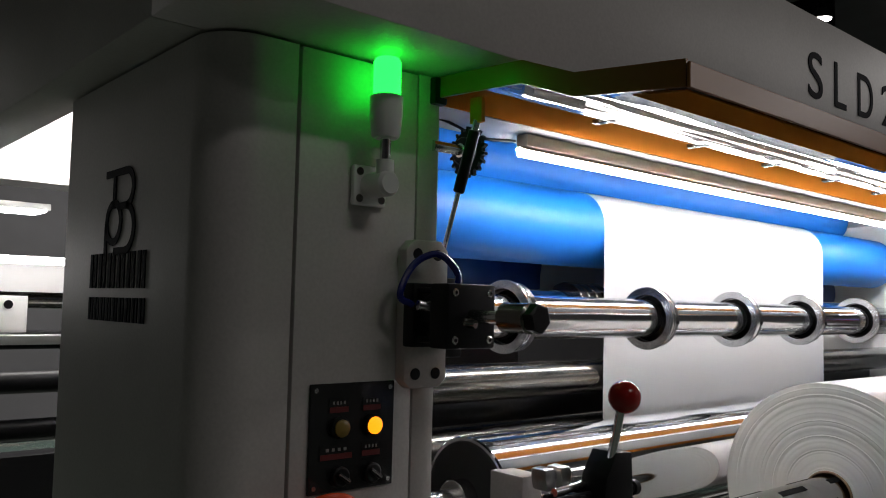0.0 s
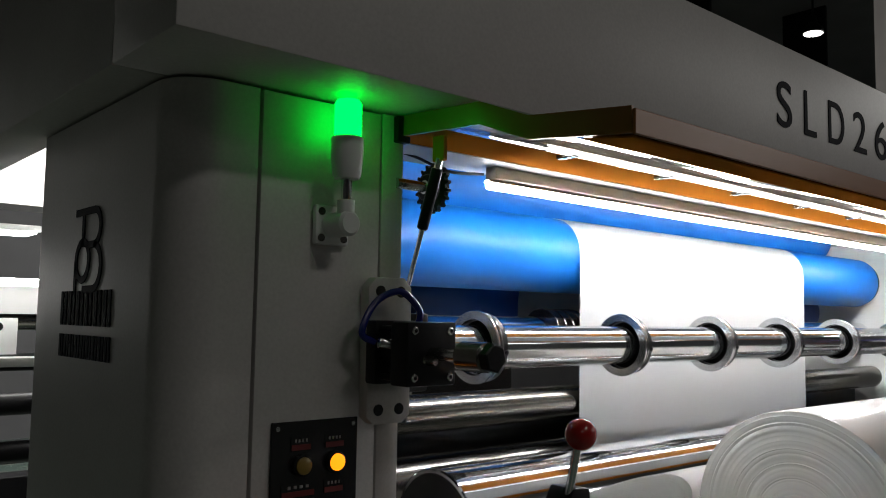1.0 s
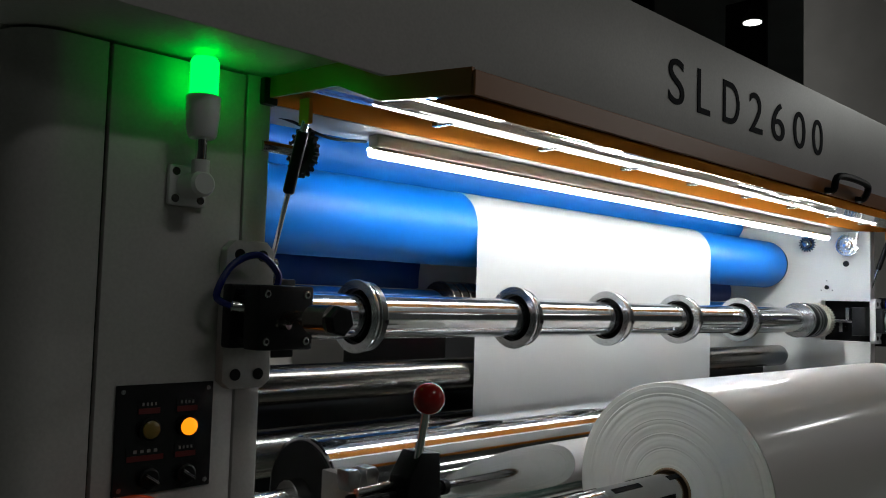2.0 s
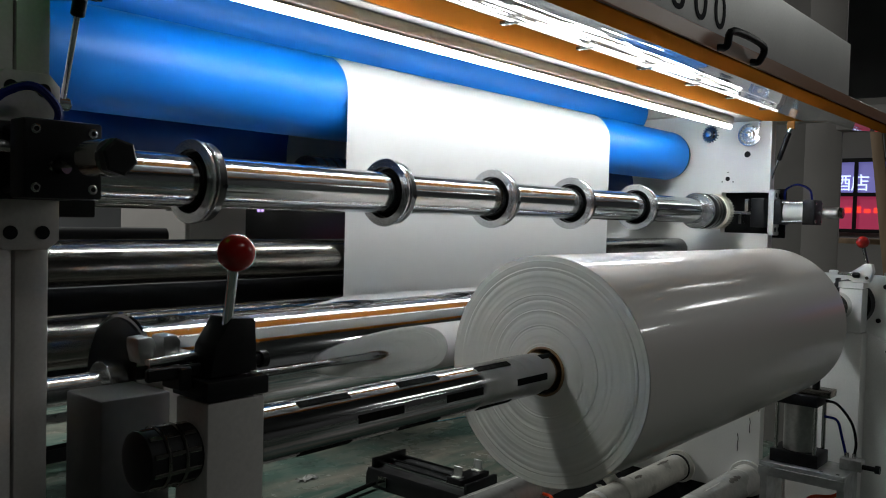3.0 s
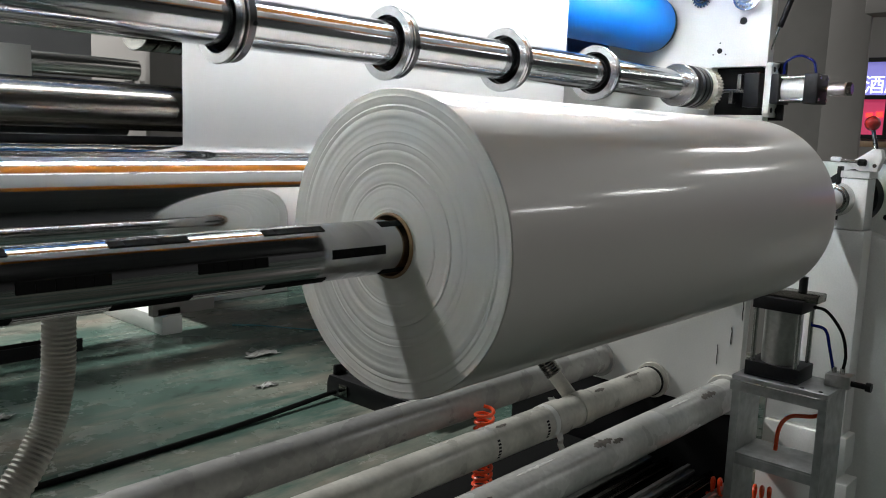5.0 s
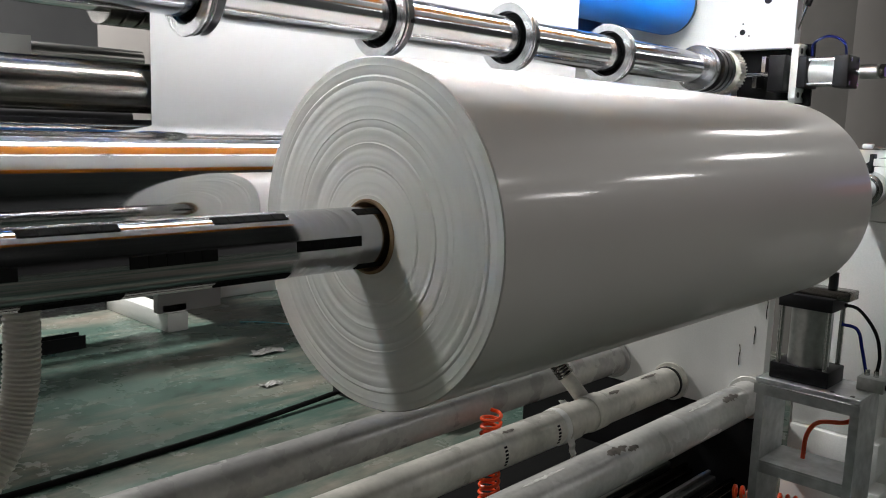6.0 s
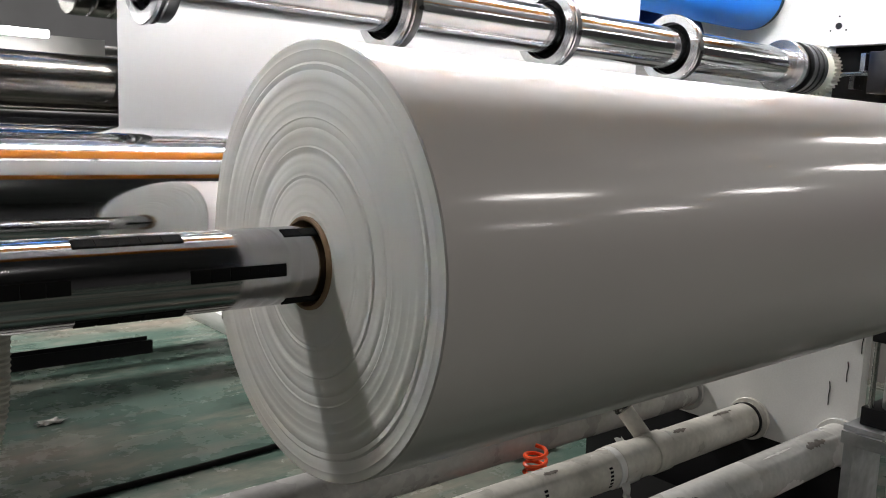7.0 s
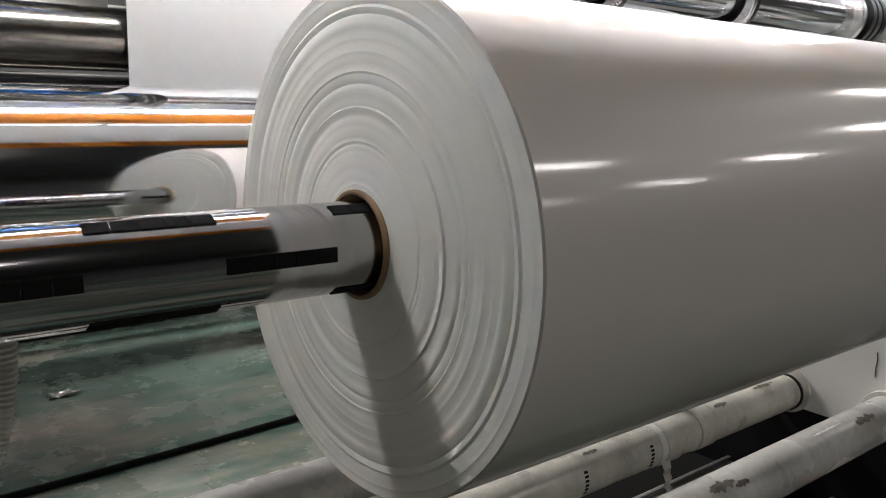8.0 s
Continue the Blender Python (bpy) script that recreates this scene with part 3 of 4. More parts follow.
# ---- knife positioners: slotted plate, pneumatic cylinder pointing out of the machine ----


def positioner(x, side, label):
    """side: +1 on the far frame, -1 on the post."""
    ob = thing("knife_positioner", label, "pneumatic positioner", (x, 0.95, 1.40))
    zb, zt = (1.410, 1.586) if side > 0 else (1.388, 1.615)
    oct_ = [(x - 0.042, zb + 0.012), (x - 0.028, zb), (x + 0.028, zb), (x + 0.042, zb + 0.012), (x + 0.042, zt - 0.015), (x + 0.028, zt), (x - 0.028, zt), (x - 0.042, zt - 0.015)]
    part("mounting_plate", prism("y", 1.022, 1.044, oct_, 0.002), WHITE if side > 0 else PAINT, ob, "chamfered painted steel plate")
    for dx in (-0.02, 0.02):
        for zz in (zb + 0.022, zt - 0.022):
            part("bolt_hole", rod((x + dx, 1.0205, zz), (x + dx, 1.03, zz), 0.009, 14), BLACK, ob, "dark counterbored bolt hole")
    f0, f1, r0 = (0.872, 0.916, 0.992) if side > 0 else (0.918, 0.960, 0.995)
    part("rear_head", box((x - 0.048, r0, 1.452), (x + 0.048, 1.021, 1.548), 0.004), BLACK, ob, "black cast cylinder head")
    part("barrel", turned("y", (x, 0, 1.50), [(f1 - 0.002, 0.036), (r0 + 0.002, 0.036)], 32), FROST if side > 0 else BLACK, ob, "smooth cylinder barrel")
    for dx in (-0.036, 0.036):
        for dz in (-0.036, 0.036):
            part("tie_rod", rod((x + dx, f1 - 0.01, 1.50 + dz), (x + dx, r0 + 0.01, 1.50 + dz), 0.005, 10), STEEL if side > 0 else BLACK, ob)
    fh = part("front_head", box((x - 0.047, f0, 1.453), (x + 0.047, f1, 1.547), 0.004), BLACK, ob, "black cast cylinder head")
    for dx in (-0.034, 0.034):
        for dz in (-0.034, 0.034):
            part("socket_screw", ring("y", (x + dx, f0 - 0.001, 1.50 + dz), 0.003, 0.006, 0.004, 14), STEEL, fh)
    part("piston_rod", rod((x, 0.80, 1.50), (x, f0 + 0.003, 1.50), 0.010, 16), STEEL, ob)
    nut = turned("y", (x, 0, 1.50), [(0.800, 0.017), (0.803, 0.021), (0.850, 0.021), (0.853, 0.017)], 20)
    part("adjusting_nut", nut, ALU if side > 0 else DARKSTEEL, ob, "knurled adjusting nut")
    part("lock_nut", turned("y", (x, 0, 1.50), [(0.784, 0.018), (0.786, 0.021), (0.798, 0.021), (0.800, 0.018)], 6), DARKSTEEL if side > 0 else BLACK, ob, "dark hexagon lock nut", smooth=0)
    if side > 0:
        part("air_hose", hose([(x - 0.02, 0.99, 1.548), (x - 0.025, 0.985, 1.585), (x - 0.02, 0.945, 1.605), (x - 0.02, 0.90, 1.585), (x - 0.02, 0.89, 1.547)], 0.004, 8), HOSEBLUE, ob, "thin blue air hose")
    else:
        part("air_hose", hose([(x + 0.008, 0.965, 1.535), (x + 0.014, 0.968, 1.565), (x - 0.01, 0.985, 1.592), (x - 0.045, 1.0, 1.575), (x - 0.066, 1.005, 1.53), (x - 0.045, 1.0, 1.515)], 0.0055, 8), HOSEBLUE, ob, "dark blue air hose")
        part("fitting", rod((x - 0.06, 0.97, 1.515), (x - 0.03, 0.96, 1.512), 0.008, 12), STEEL, ob)
        part("flow_valve", turned((0.4, -0.9, 0), (x - 0.02, 0.95, 1.492), [(0, 0.012), (0.03, 0.012), (0.032, 0.009), (0.045, 0.009)], 16), DARKSTEEL, ob, "knurled flow valve")
    return ob


HOSEBLUE = material("blue_hose", (0.008, 0.016, 0.16), 0.25)
positioner(0.850, -1, "black pneumatic cylinder on a painted plate with a dark blue hose")
positioner(3.655, 1, "pneumatic cylinder with white barrel on a plate, blue hose")
slide = thing("bearing_slide", "black bearing slide in the frame window", "bearing", (3.6, 1.13, 1.45))
part("block", box((3.585, 1.05, 1.44), (3.665, 1.10, 1.55), 0.003), BLACK, slide)
part("rail", box((3.60, 1.235, 1.445), (3.67, 1.25, 1.545)), BLACK, slide)
# black sheet added behind the window so the recess stays dark
part("backing", box((3.678, 1.0, 1.40), (3.69, 1.26, 1.59), 0.001, 1), RUBBER, slide, "black sheet added to darken the frame window")
part("rod", rod((3.625, 1.045, 1.495), (3.625, 1.19, 1.495), 0.006), STEEL, slide)
for y in (1.115, 1.14):
    part("white_block", box((3.60, y, 1.50 if y < 1.12 else 1.452), (3.66, y + 0.014, 1.548 if y < 1.12 else 1.49), 0.001, 1), STEEL, slide)
slide2 = thing("bearing_slide", "black bearing slide beside the end cabinet", "bearing", (0.92, 1.13, 1.45))
part("block", box((0.891, 1.06, 1.43), (0.96, 1.27, 1.56), 0.003), BLACK, slide2)

for y, z0, z1 in ((1.052, 0.72, 0.79), (1.085, 0.63, 0.69), (1.13, 0.55, 0.62)):
    part("pen_stroke", hose([(RIGHT - 0.0002, y, z0), (RIGHT - 0.0002, y + 0.001, z0 + (z1 - z0) * 0.4), (RIGHT - 0.0002, y - 0.001, z0 + (z1 - z0) * 0.7), (RIGHT - 0.0002, y + 0.002, z1)], 0.0014, 6, 4), INK, frame_r, "black marker stroke")

# ---- gas struts ----


def strut(x, top, foot):
    ob = thing("gas_strut", "black gas strut with a bright piston rod", "gas strut", foot)
    a, b = Vector(foot), Vector(top)
    part("piston_rod", rod(a, a.lerp(b, 0.55), 0.0042, 14), CHROME, ob)
    part("cylinder", rod(a.lerp(b, 0.5), a.lerp(b, 0.93), 0.0095, 18, 0.002), BLACK, ob)
    part("ball_end", rod(a.lerp(b, 0.92), b, 0.006, 12), STEEL, ob)
    part("socket", turned("x", a, [(-0.012, 0.005), (-0.008, 0.009), (0.008, 0.009), (0.012, 0.005)], 14), STEEL, ob)
    part("hanger", box((b.x - 0.004, b.y - 0.014, b.z - 0.005), (b.x + 0.004, b.y + 0.014, b.z + 0.05), 0.001, 1), AMBERSOLID, ob, "amber acrylic hanger tab")
    return ob


AMBERSOLID = material("amber_plastic", (0.55, 0.2, 0.03), 0.2)
strut(0.915, (0.915, 0.985, 1.81), (0.915, 1.068, 1.585))
strut(3.655, (3.655, 0.984, 1.822), (3.655, 1.067, 1.578))

# ---- sprockets and chain ----


def sprocket(x, y, z, r, mat, label, teeth=18):
    ob = thing("sprocket", label, "sprocket", (x, y, z - r))
    part("toothed_wheel", gear("x", (x, y, z), r, 0.008, teeth, 0.007, 0.01), mat, ob, smooth=20)
    part("hub", turned("x", (x, y, z), [(-0.016, r * 0.5), (-0.014, r * 0.55), (0.016, r * 0.55)], 28), mat, ob)
    part("hub_cap", turned("x", (x, y, z), [(-0.022, 0.006), (-0.02, 0.012), (-0.015, 0.012)], 20), STEEL, ob)
    part("axle", rod((x - 0.018, y, z), (x + (0.05 if x > 2 else -0.08), y, z), 0.009), STEEL, ob)
    return ob


sprocket(3.605, 1.28, 1.806, 0.034, DARKSTEEL, "dark steel sprocket on the frame plate")
sprocket(3.605, 1.122, 1.797, 0.036, STEEL, "bright steel chain sprocket on the frame plate")
# black here stands for the backlit silhouette of the left sprocket
sprocket(0.955, 1.048, 1.772, 0.043, BLACK, "chain sprocket coloured black as a silhouette against the light")
chain = thing("roller_chain", "steel roller chain round a sprocket", "chain", (3.605, 1.12, 1.75))
for k in range(26):
    a = radians(-160 + k * 10)
    part("link", turned("x", (3.598, 1.122 + 0.041 * math.cos(a), 1.797 + 0.041 * math.sin(a)), [(0, 0.004), (0.013, 0.004)], 8), STEEL, chain)
for k in range(6):
    part("link", turned("x", (3.598, 1.088 - 0.002 * k, 1.815 + 0.011 * k), [(0, 0.004), (0.013, 0.004)], 8), STEEL, chain)

# ---- beacon on the post ----
beacon = thing("signal_beacon", "green signal beacon lit on a chrome stem", "signal lamp", (0.745, 1.0, 1.66))
part("wall_plate", box((0.716, 1.034, 1.660), (0.776, 1.045, 1.720), 0.004), FROST, beacon, "white plastic wall plate")
for dx, dz in ((-0.02, -0.02), (0.02, -0.02), (-0.02, 0.02)):
    part("screw", rod((0.746 + dx, 1.0325, 1.69 + dz), (0.746 + dx, 1.036, 1.69 + dz), 0.006, 12), DARKSTEEL, beacon)
part("elbow", join(turned("y", (0.746, 0, 1.69), [(0.985, 0.015), (0.99, 0.019), (1.036, 0.019)], 24), rod((0.746, 1.0, 1.69), (0.746, 1.0, 1.725), 0.013, 20)), FROST, beacon, "white plastic elbow joint")
part("stem", rod((0.746, 1.0, 1.72), (0.746, 1.0, 1.762), 0.008, 20), CHROME, beacon, "chrome stem")
part("cup", turned("z", (0.746, 1.0, 0), [(1.757, 0.018), (1.762, 0.0215), (1.795, 0.0245), (1.818, 0.0245), (1.82, 0.022)], 32), FROST, beacon, "white plastic cup")
part("lens", turned("z", (0.746, 1.0, 0), [(1.818, 0.0205), (1.870, 0.0205), (1.876, 0.017), (1.878, 0.0)], 32), GREENLAMP, beacon, "glowing green lens")

# ---- control panel ----
panel = thing("control_panel", "black push-button panel screwed to the end cabinet", "control panel", (0.732, 1.04, 1.246))
part("face_plate", box((0.658, 1.041, 1.246), (0.806, 1.0455, 1.400), 0.001, 1), GLOSSBLACK, panel)
for x in (0.667, 0.797):
    for zz in (1.255, 1.391):
        part("screw", rod((x, 1.0395, zz), (x, 1.042, zz), 0.0035, 12), STEEL, panel)
TAGRED = material("dark_red_tag", (0.12, 0.012, 0.012), 0.5)
MARK = material("pale_marking", (0.22, 0.21, 0.20), 0.6)
for x, zz, w in ((0.706, 1.368, 0.034), (0.764, 1.368, 0.034), (0.703, 1.302, 0.056), (0.764, 1.302, 0.034)):
    tag = part("name_tag", box((x - w / 2, 1.0398, zz - 0.0105), (x + w / 2, 1.0409, zz + 0.0105)), GLOSSBLACK, panel, "small engraved tag, unreadable")
    part("tag_band", box((x - w / 2 + 0.001, 1.0392, zz - 0.0095), (x + w / 2 - 0.001, 1.0397, zz - 0.0015)), TAGRED, tag)
    for k in range(4):
        part("mark", box((x - w * 0.32 + k * w * 0.18, 1.0392, zz + 0.002), (x - w * 0.32 + k * w * 0.18 + w * 0.09, 1.0397, zz + 0.0065)), MARK, tag)
DULLLAMP = material("unlit_amber_lens", (0.22, 0.15, 0.03), 0.3)
for x, mat, lab in ((0.706, DULLLAMP, "unlit amber push button"), (0.764, LAMPON, "glowing amber push button")):
    bz = part("button_bezel", ring("y", (x, 1.036, 1.337), 0.0128, 0.0155, 0.010, 32), BLACK, panel)
    part("button_lens", turned("y", (x, 0, 1.337), [(1.026, 0.0), (1.0265, 0.008), (1.029, 0.0125), (1.040, 0.0128)], 32), mat, bz, lab)
for x in (0.708, 0.764):
    kb = part("selector_knob", turned("y", (x, 0, 1.268), [(1.030, 0.012), (1.032, 0.0145), (1.0408, 0.0145)], 28), BLACK, panel, "black selector switch")
    part("grip", box((-0.012, 1.022, -0.0028), (0.012, 1.0302, 0.0028), 0.001, 1, Matrix.Translation((x, 0, 1.268)) @ Matrix.Rotation(radians(35), 4, "Y")), BLACK, kb)
    part("pointer", box((-0.012, 1.0212, -0.0007), (0.010, 1.0219, 0.0007), 0, 1, Matrix.Translation((x, 0, 1.268)) @ Matrix.Rotation(radians(35), 4, "Y")), MARK, kb, "white pointer line")

# emblem and lines of lettering on the side cover, as plain shapes
emblem = thing("painted_emblem", "black painted emblem and lettering bars on the cabinet side", "emblem", (0.4985, 1.37, 1.5))


def side_bar(y0, y1, z0, z1):
    return box((0.4975, y0, z0), (0.4995, y1, z1))


def side_arc(yc, zc, r, w, a0, a1):
    pts = []
    for k in range(17):
        a = radians(a0 + (a1 - a0) * k / 16)
        pts.append((yc + r * math.cos(a), zc + r * math.sin(a)))
    for k in range(16, -1, -1):
        a = radians(a0 + (a1 - a0) * k / 16)
        pts.append((yc + (r - w) * math.cos(a), zc + (r - w) * math.sin(a)))
    return prism("x", 0.4975, 0.4995, pts)


def mark_part(bm, name="emblem_shape"):
    part(name, bm, INK, emblem, smooth=0)


mark_part(side_bar(1.345, 1.440, 1.712, 1.724))
mark_part(side_arc(1.345, 1.690, 0.034, 0.012, 90, 270))
mark_part(side_bar(1.345, 1.380, 1.656, 1.668))
mark_part(side_arc(1.345, 1.626, 0.042, 0.012, 90, 270))
mark_part(side_bar(1.345, 1.392, 1.584, 1.596))
mark_part(side_arc(1.398, 1.637, 0.038, 0.012, 0, 360))
mark_part(side_bar(1.425, 1.437, 1.584, 1.637))
mark_part(side_bar(1.393, 1.405, 1.660, 1.712))
for n, y0, y1, z0, z1 in ((6, 1.50, 1.245, 1.531, 1.588), (9, 1.50, 1.245, 1.478, 1.516)):
    w = (y0 - y1) / n
    for k in range(n):
        mark_part(side_bar(y0 - k * w - w * 0.34, y0 - k * w - w * 0.06, z0, z1), "lettering_bar")
        mark_part(side_bar(y0 - k * w - w * 0.78, y0 - k * w - w * 0.52, z0, z1), "lettering_bar")

# orange air hose at the post
ohose = thing("air_hose", "coiled orange air hose with a brass coupling", "air hose", (0.68, 1.0, 1.12))
part("hose", hose([(0.60, 1.03, 1.05), (0.60, 1.02, 1.18), (0.635, 1.0, 1.243), (0.68, 0.985, 1.252), (0.715, 0.99, 1.225), (0.722, 0.99, 1.19)], 0.006, 10), ORANGE, ohose)
for zz in (1.205, 1.175, 1.145):
    part("coil", hose([(0.60 + 0.045 * math.cos(k * math.tau / 12) + 0.05, 0.985 + 0.02 * math.sin(k * math.tau / 12), zz + 0.002 * k) for k in range(13)], 0.006, 8, 3), ORANGE, ohose)
BRASS = material("brass", (0.55, 0.36, 0.12), 0.25, 1.0)
part("coupling", turned("z", (0.722, 0.99, 0), [(1.13, 0.007), (1.14, 0.0095), (1.165, 0.0095), (1.17, 0.007), (1.195, 0.007)], 16), BRASS, ohose, "brass push coupling")

# ---- bearing pedestals with clamp levers ----


def far_pedestal(x0, x1, mat, label, foot):
    ob = thing("shaft_pedestal", label, "bearing pedestal", ((x0 + x1) / 2, 0.74, foot))
    part("column", box((x0, 0.70, foot), (x1, 0.778, 1.226), 0.003), mat, ob)
    part("cap", box((x0 - 0.003, 0.697, 1.228), (x1 + 0.003, 0.781, 1.249), 0.002), mat, ob, "bolted white cap")
    part("clamp_plate", box((x0 - 0.004, 0.781, 1.18), (x0 + 0.03, 0.792, 1.262), 0.002), BLACK, ob, "dark clamp plate")
    part("clamp_body", prism("x", x0 + 0.01, x0 + 0.045, [(0.735, 1.2505), (0.683, 1.2505), (0.670, 1.292), (0.677, 1.318), (0.698, 1.320), (0.745, 1.286), (0.775, 1.272)], 0.003), mat, ob, "white toggle clamp body")
    part("clamp_arm", rod((x0 + 0.004, 0.715, 1.276), (x0 + 0.004, 0.80, 1.281), 0.005, 12), STEEL, ob, "bright steel clamp arm")
    part("clamp_nut", turned("y", (x0 + 0.004, 0, 1.276), [(0.712, 0.008), (0.715, 0.011), (0.733, 0.011), (0.736, 0.008)], 6), BLACK, ob)
    part("clamp_pad", box((x0 - 0.008, 0.785, 1.276), (x0 + 0.016, 0.815, 1.291), 0.005), mat, ob, "rounded white pad")
    part("pivot_bolt", rod((x0 + 0.008, 0.69, 1.268), (x0 + 0.05, 0.69, 1.268), 0.006, 12), DARKSTEEL, ob)
    lv = part("lever_rod", rod((x0 + 0.03, 0.694, 1.312), (x0 + 0.03, 0.712, 1.385), 0.0062, 16), CHROME, ob, "bright steel lever rod")
    part("lever_ball", turned("z", (x0 + 0.03, 0.714, 1.396), [(-0.0225 * math.cos(k * math.pi / 16), 0.0225 * math.sin(k * math.pi / 16)) for k in range(17)], 32), REDBALL, lv, "glossy red ball knob")
    return ob


def pedestal(x0, x1, mat, label, flip, foot):
    if flip > 0:
        return far_pedestal(x0, x1, mat, label, foot)
    ob = thing("shaft_pedestal", label, "bearing pedestal", ((x0 + x1) / 2, 0.75, foot))
    part("column", box((x0, 0.744, foot), (x1, 0.812, 1.222), 0.004), mat, ob)
    part("cap", box((x0 - 0.003, 0.741, 1.224), (x1 + 0.003, 0.815, 1.247), 0.002), BLACK, ob, "bolted steel cap")
    xm = (x0 + x1) / 2
    wedge = [(xm - 0.032, 1.249), (xm + 0.034, 1.249), (xm + 0.03, 1.315), (xm - 0.004, 1.318), (xm - 0.026, 1.285)]
    part("clamp_body", prism("y", 0.752, 0.796, wedge, 0.002), BLACK, ob, "toggle clamp body")
    part("clamp_arm", rod((x0 - 0.05, 0.79, 1.268), (xm, 0.79, 1.272), 0.006, 14), STEEL, ob, "bright steel clamp arm")
    part("clamp_frame", join(box((x0 - 0.058, 0.775, 1.249), (xm - 0.02, 0.783, 1.264), 0.002, 1), box((x0 - 0.058, 0.797, 1.249), (xm - 0.02, 0.805, 1.264), 0.002, 1), box((x0 - 0.02, 0.77, 1.235), (x0 - 0.004, 0.81, 1.262), 0.002, 1)), BLACK, ob, "black forked clamp frame")
    for dx in (-0.052, -0.020):
        pad = [(x0 + dx, 1.266), (x0 + dx + 0.016, 1.266), (x0 + dx + 0.020, 1.288), (x0 + dx + 0.014, 1.297), (x0 + dx - 0.004, 1.296), (x0 + dx - 0.004, 1.284)]
        part("clamp_pad", prism("y", 0.80, 0.828, pad, 0.003), ALU, ob, "rounded steel pad")
    part("pivot_bolt", turned("x", (0, 0.764, 1.262), [(xm + 0.02, 0.007), (xm + 0.044, 0.007), (xm + 0.0445, 0.011), (xm + 0.054, 0.011), (xm + 0.056, 0.008)], 14), BLACK, ob)
    part("cap_screw", turned("z", (x1 - 0.012, 0.755, 0), [(1.2475, 0.006), (1.252, 0.006), (1.253, 0.004)], 14), STEEL, ob)
    lv = part("lever_rod", rod((xm - 0.004, 0.762, 1.31), (0.965, 0.738, 1.385), 0.0062, 16), CHROME, ob, "bright steel lever rod")
    part("lever_ball", turned("z", (0.965, 0.734, 1.396), [(-0.0225 * math.cos(k * math.pi / 16), 0.0225 * math.sin(k * math.pi / 16)) for k in range(17)], 32), REDBALL, lv, "glossy red ball knob")
    return ob


pedestal(0.937, 1.018, PAINT, "grey bearing pedestal with a red-knobbed clamp lever", -1, 0.0)
pedestal(3.62, 3.70, WHITE, "white bearing pedestal with a red-knobbed clamp lever", 1, 1.068)
# near-black grey: the shade on the swing arm is put into its colour
SHADEDPAINT = material("shaded_grey_paint", (0.07, 0.07, 0.07), 0.4, grain=0.1, stain=0.15)
arm = thing("swing_arm", "grey swing arm block beside the pedestal, darkened for shade", "machine arm", (0.96, 1.0, 0.9))
part("block", box((0.912, 0.945, 0.80), (1.012, 1.043, 1.195), 0.004), SHADEDPAINT, arm)
part("stop_block", box((1.014, 0.968, 1.10), (1.06, 1.043, 1.243), 0.003), PAINT, arm, "lighter grey stop block")
part("link", box((0.93, 0.81, 0.80), (1.0, 0.946, 0.90), 0.003), SHADEDPAINT, arm)
coupling = thing("shaft_coupling", "black slotted shaft coupling", "coupling", (0.87, RY, 1.10))
part("sleeve", turned("x", (0, RY, RZ), [(0.868, 0.022), (0.872, 0.034), (0.937, 0.034)], 36), BLACK, coupling)
for k in range(10):
    b = box((0.875, -0.003, 0.033), (0.934, 0.003, 0.036), 0.001, 1)
    b.transform(Matrix.Translation((0, RY, RZ)) @ Matrix.Rotation(radians(36 * k), 4, "X"))
    part("rib", b, DARKSTEEL, coupling)
for x in (0.893, 0.915):
    part("groove_ring", ring("x", (x, RY, RZ), 0.033, 0.0372, 0.005), DARKSTEEL, coupling)

# far swing arm: wide white folded plate and rounded foot
farm = thing("swing_arm", "white painted folded-plate swing arm of the far side", "machine arm", (3.7, 0.6, 0))
part("bearing_plate", prism("x", 3.76, 3.80, [(0.90, 1.05), (0.90, 1.272), (0.640, 1.272), (0.540, 1.02), (0.540, 0.98), (0.90, 0.98)], 0.003), WHITE, farm, "white bearing plate with a sloped edge")
part("edge_flange", prism("x", 3.71, 3.80, [(0.630, 1.272), (0.612, 1.272), (0.512, 1.02), (0.530, 1.02)], 0.002), WHITE, farm)
part("arm_box", prism("x", 3.712, 3.95, [(0.98, 0.02), (0.98, 1.055), (0.70, 1.055), (0.10, 0.84), (0.02, 0.70), (0.02, 0.02)], 0.004), WHITE, farm, "white folded lower box")
part("lower_column", prism("x", 3.62, 3.70, [(0.695, 0.412), (0.695, 1.066), (0.80, 1.066), (0.94, 0.95), (0.94, 0.412)], 0.003), WHITE, farm)
part("bearing_cap", turned("x", (0, 0.775, 1.165), [(3.703, 0.07), (3.708, 0.085), (3.758, 0.088)], 36), BLACK, farm, "black bearing cap")
part("foot", prism("x", 3.606, 3.70, [(0.677, 0.410), (0.677, 0.31), (0.70, 0.262), (0.94, 0.262), (0.94, 0.410)], 0.006), WHITE, farm, "white rounded foot plate")
part("hub", turned("x", (0, RY, RZ), [(3.575, 0.036), (3.58, 0.047), (3.612, 0.052), (3.619, 0.052)], 36), STEEL, farm, "steel bearing hub")
for y, zz in ((0.655, 1.232), (0.675, 1.105)):
    part("hole", rod((3.7585, y, zz), (3.765, y, zz), 0.009, 14), BLACK, farm)
part("hole", rod((3.7105, 0.632, 1.0), (3.715, 0.632, 1.0), 0.005, 12), BLACK, farm)
part("eye_bolt", join(rod((3.78, 0.652, 1.273), (3.78, 0.652, 1.284), 0.014, 14), rod((3.78, 0.652, 1.284), (3.78, 0.650, 1.325), 0.007, 12)), WHITE, farm, "white capped bolt")
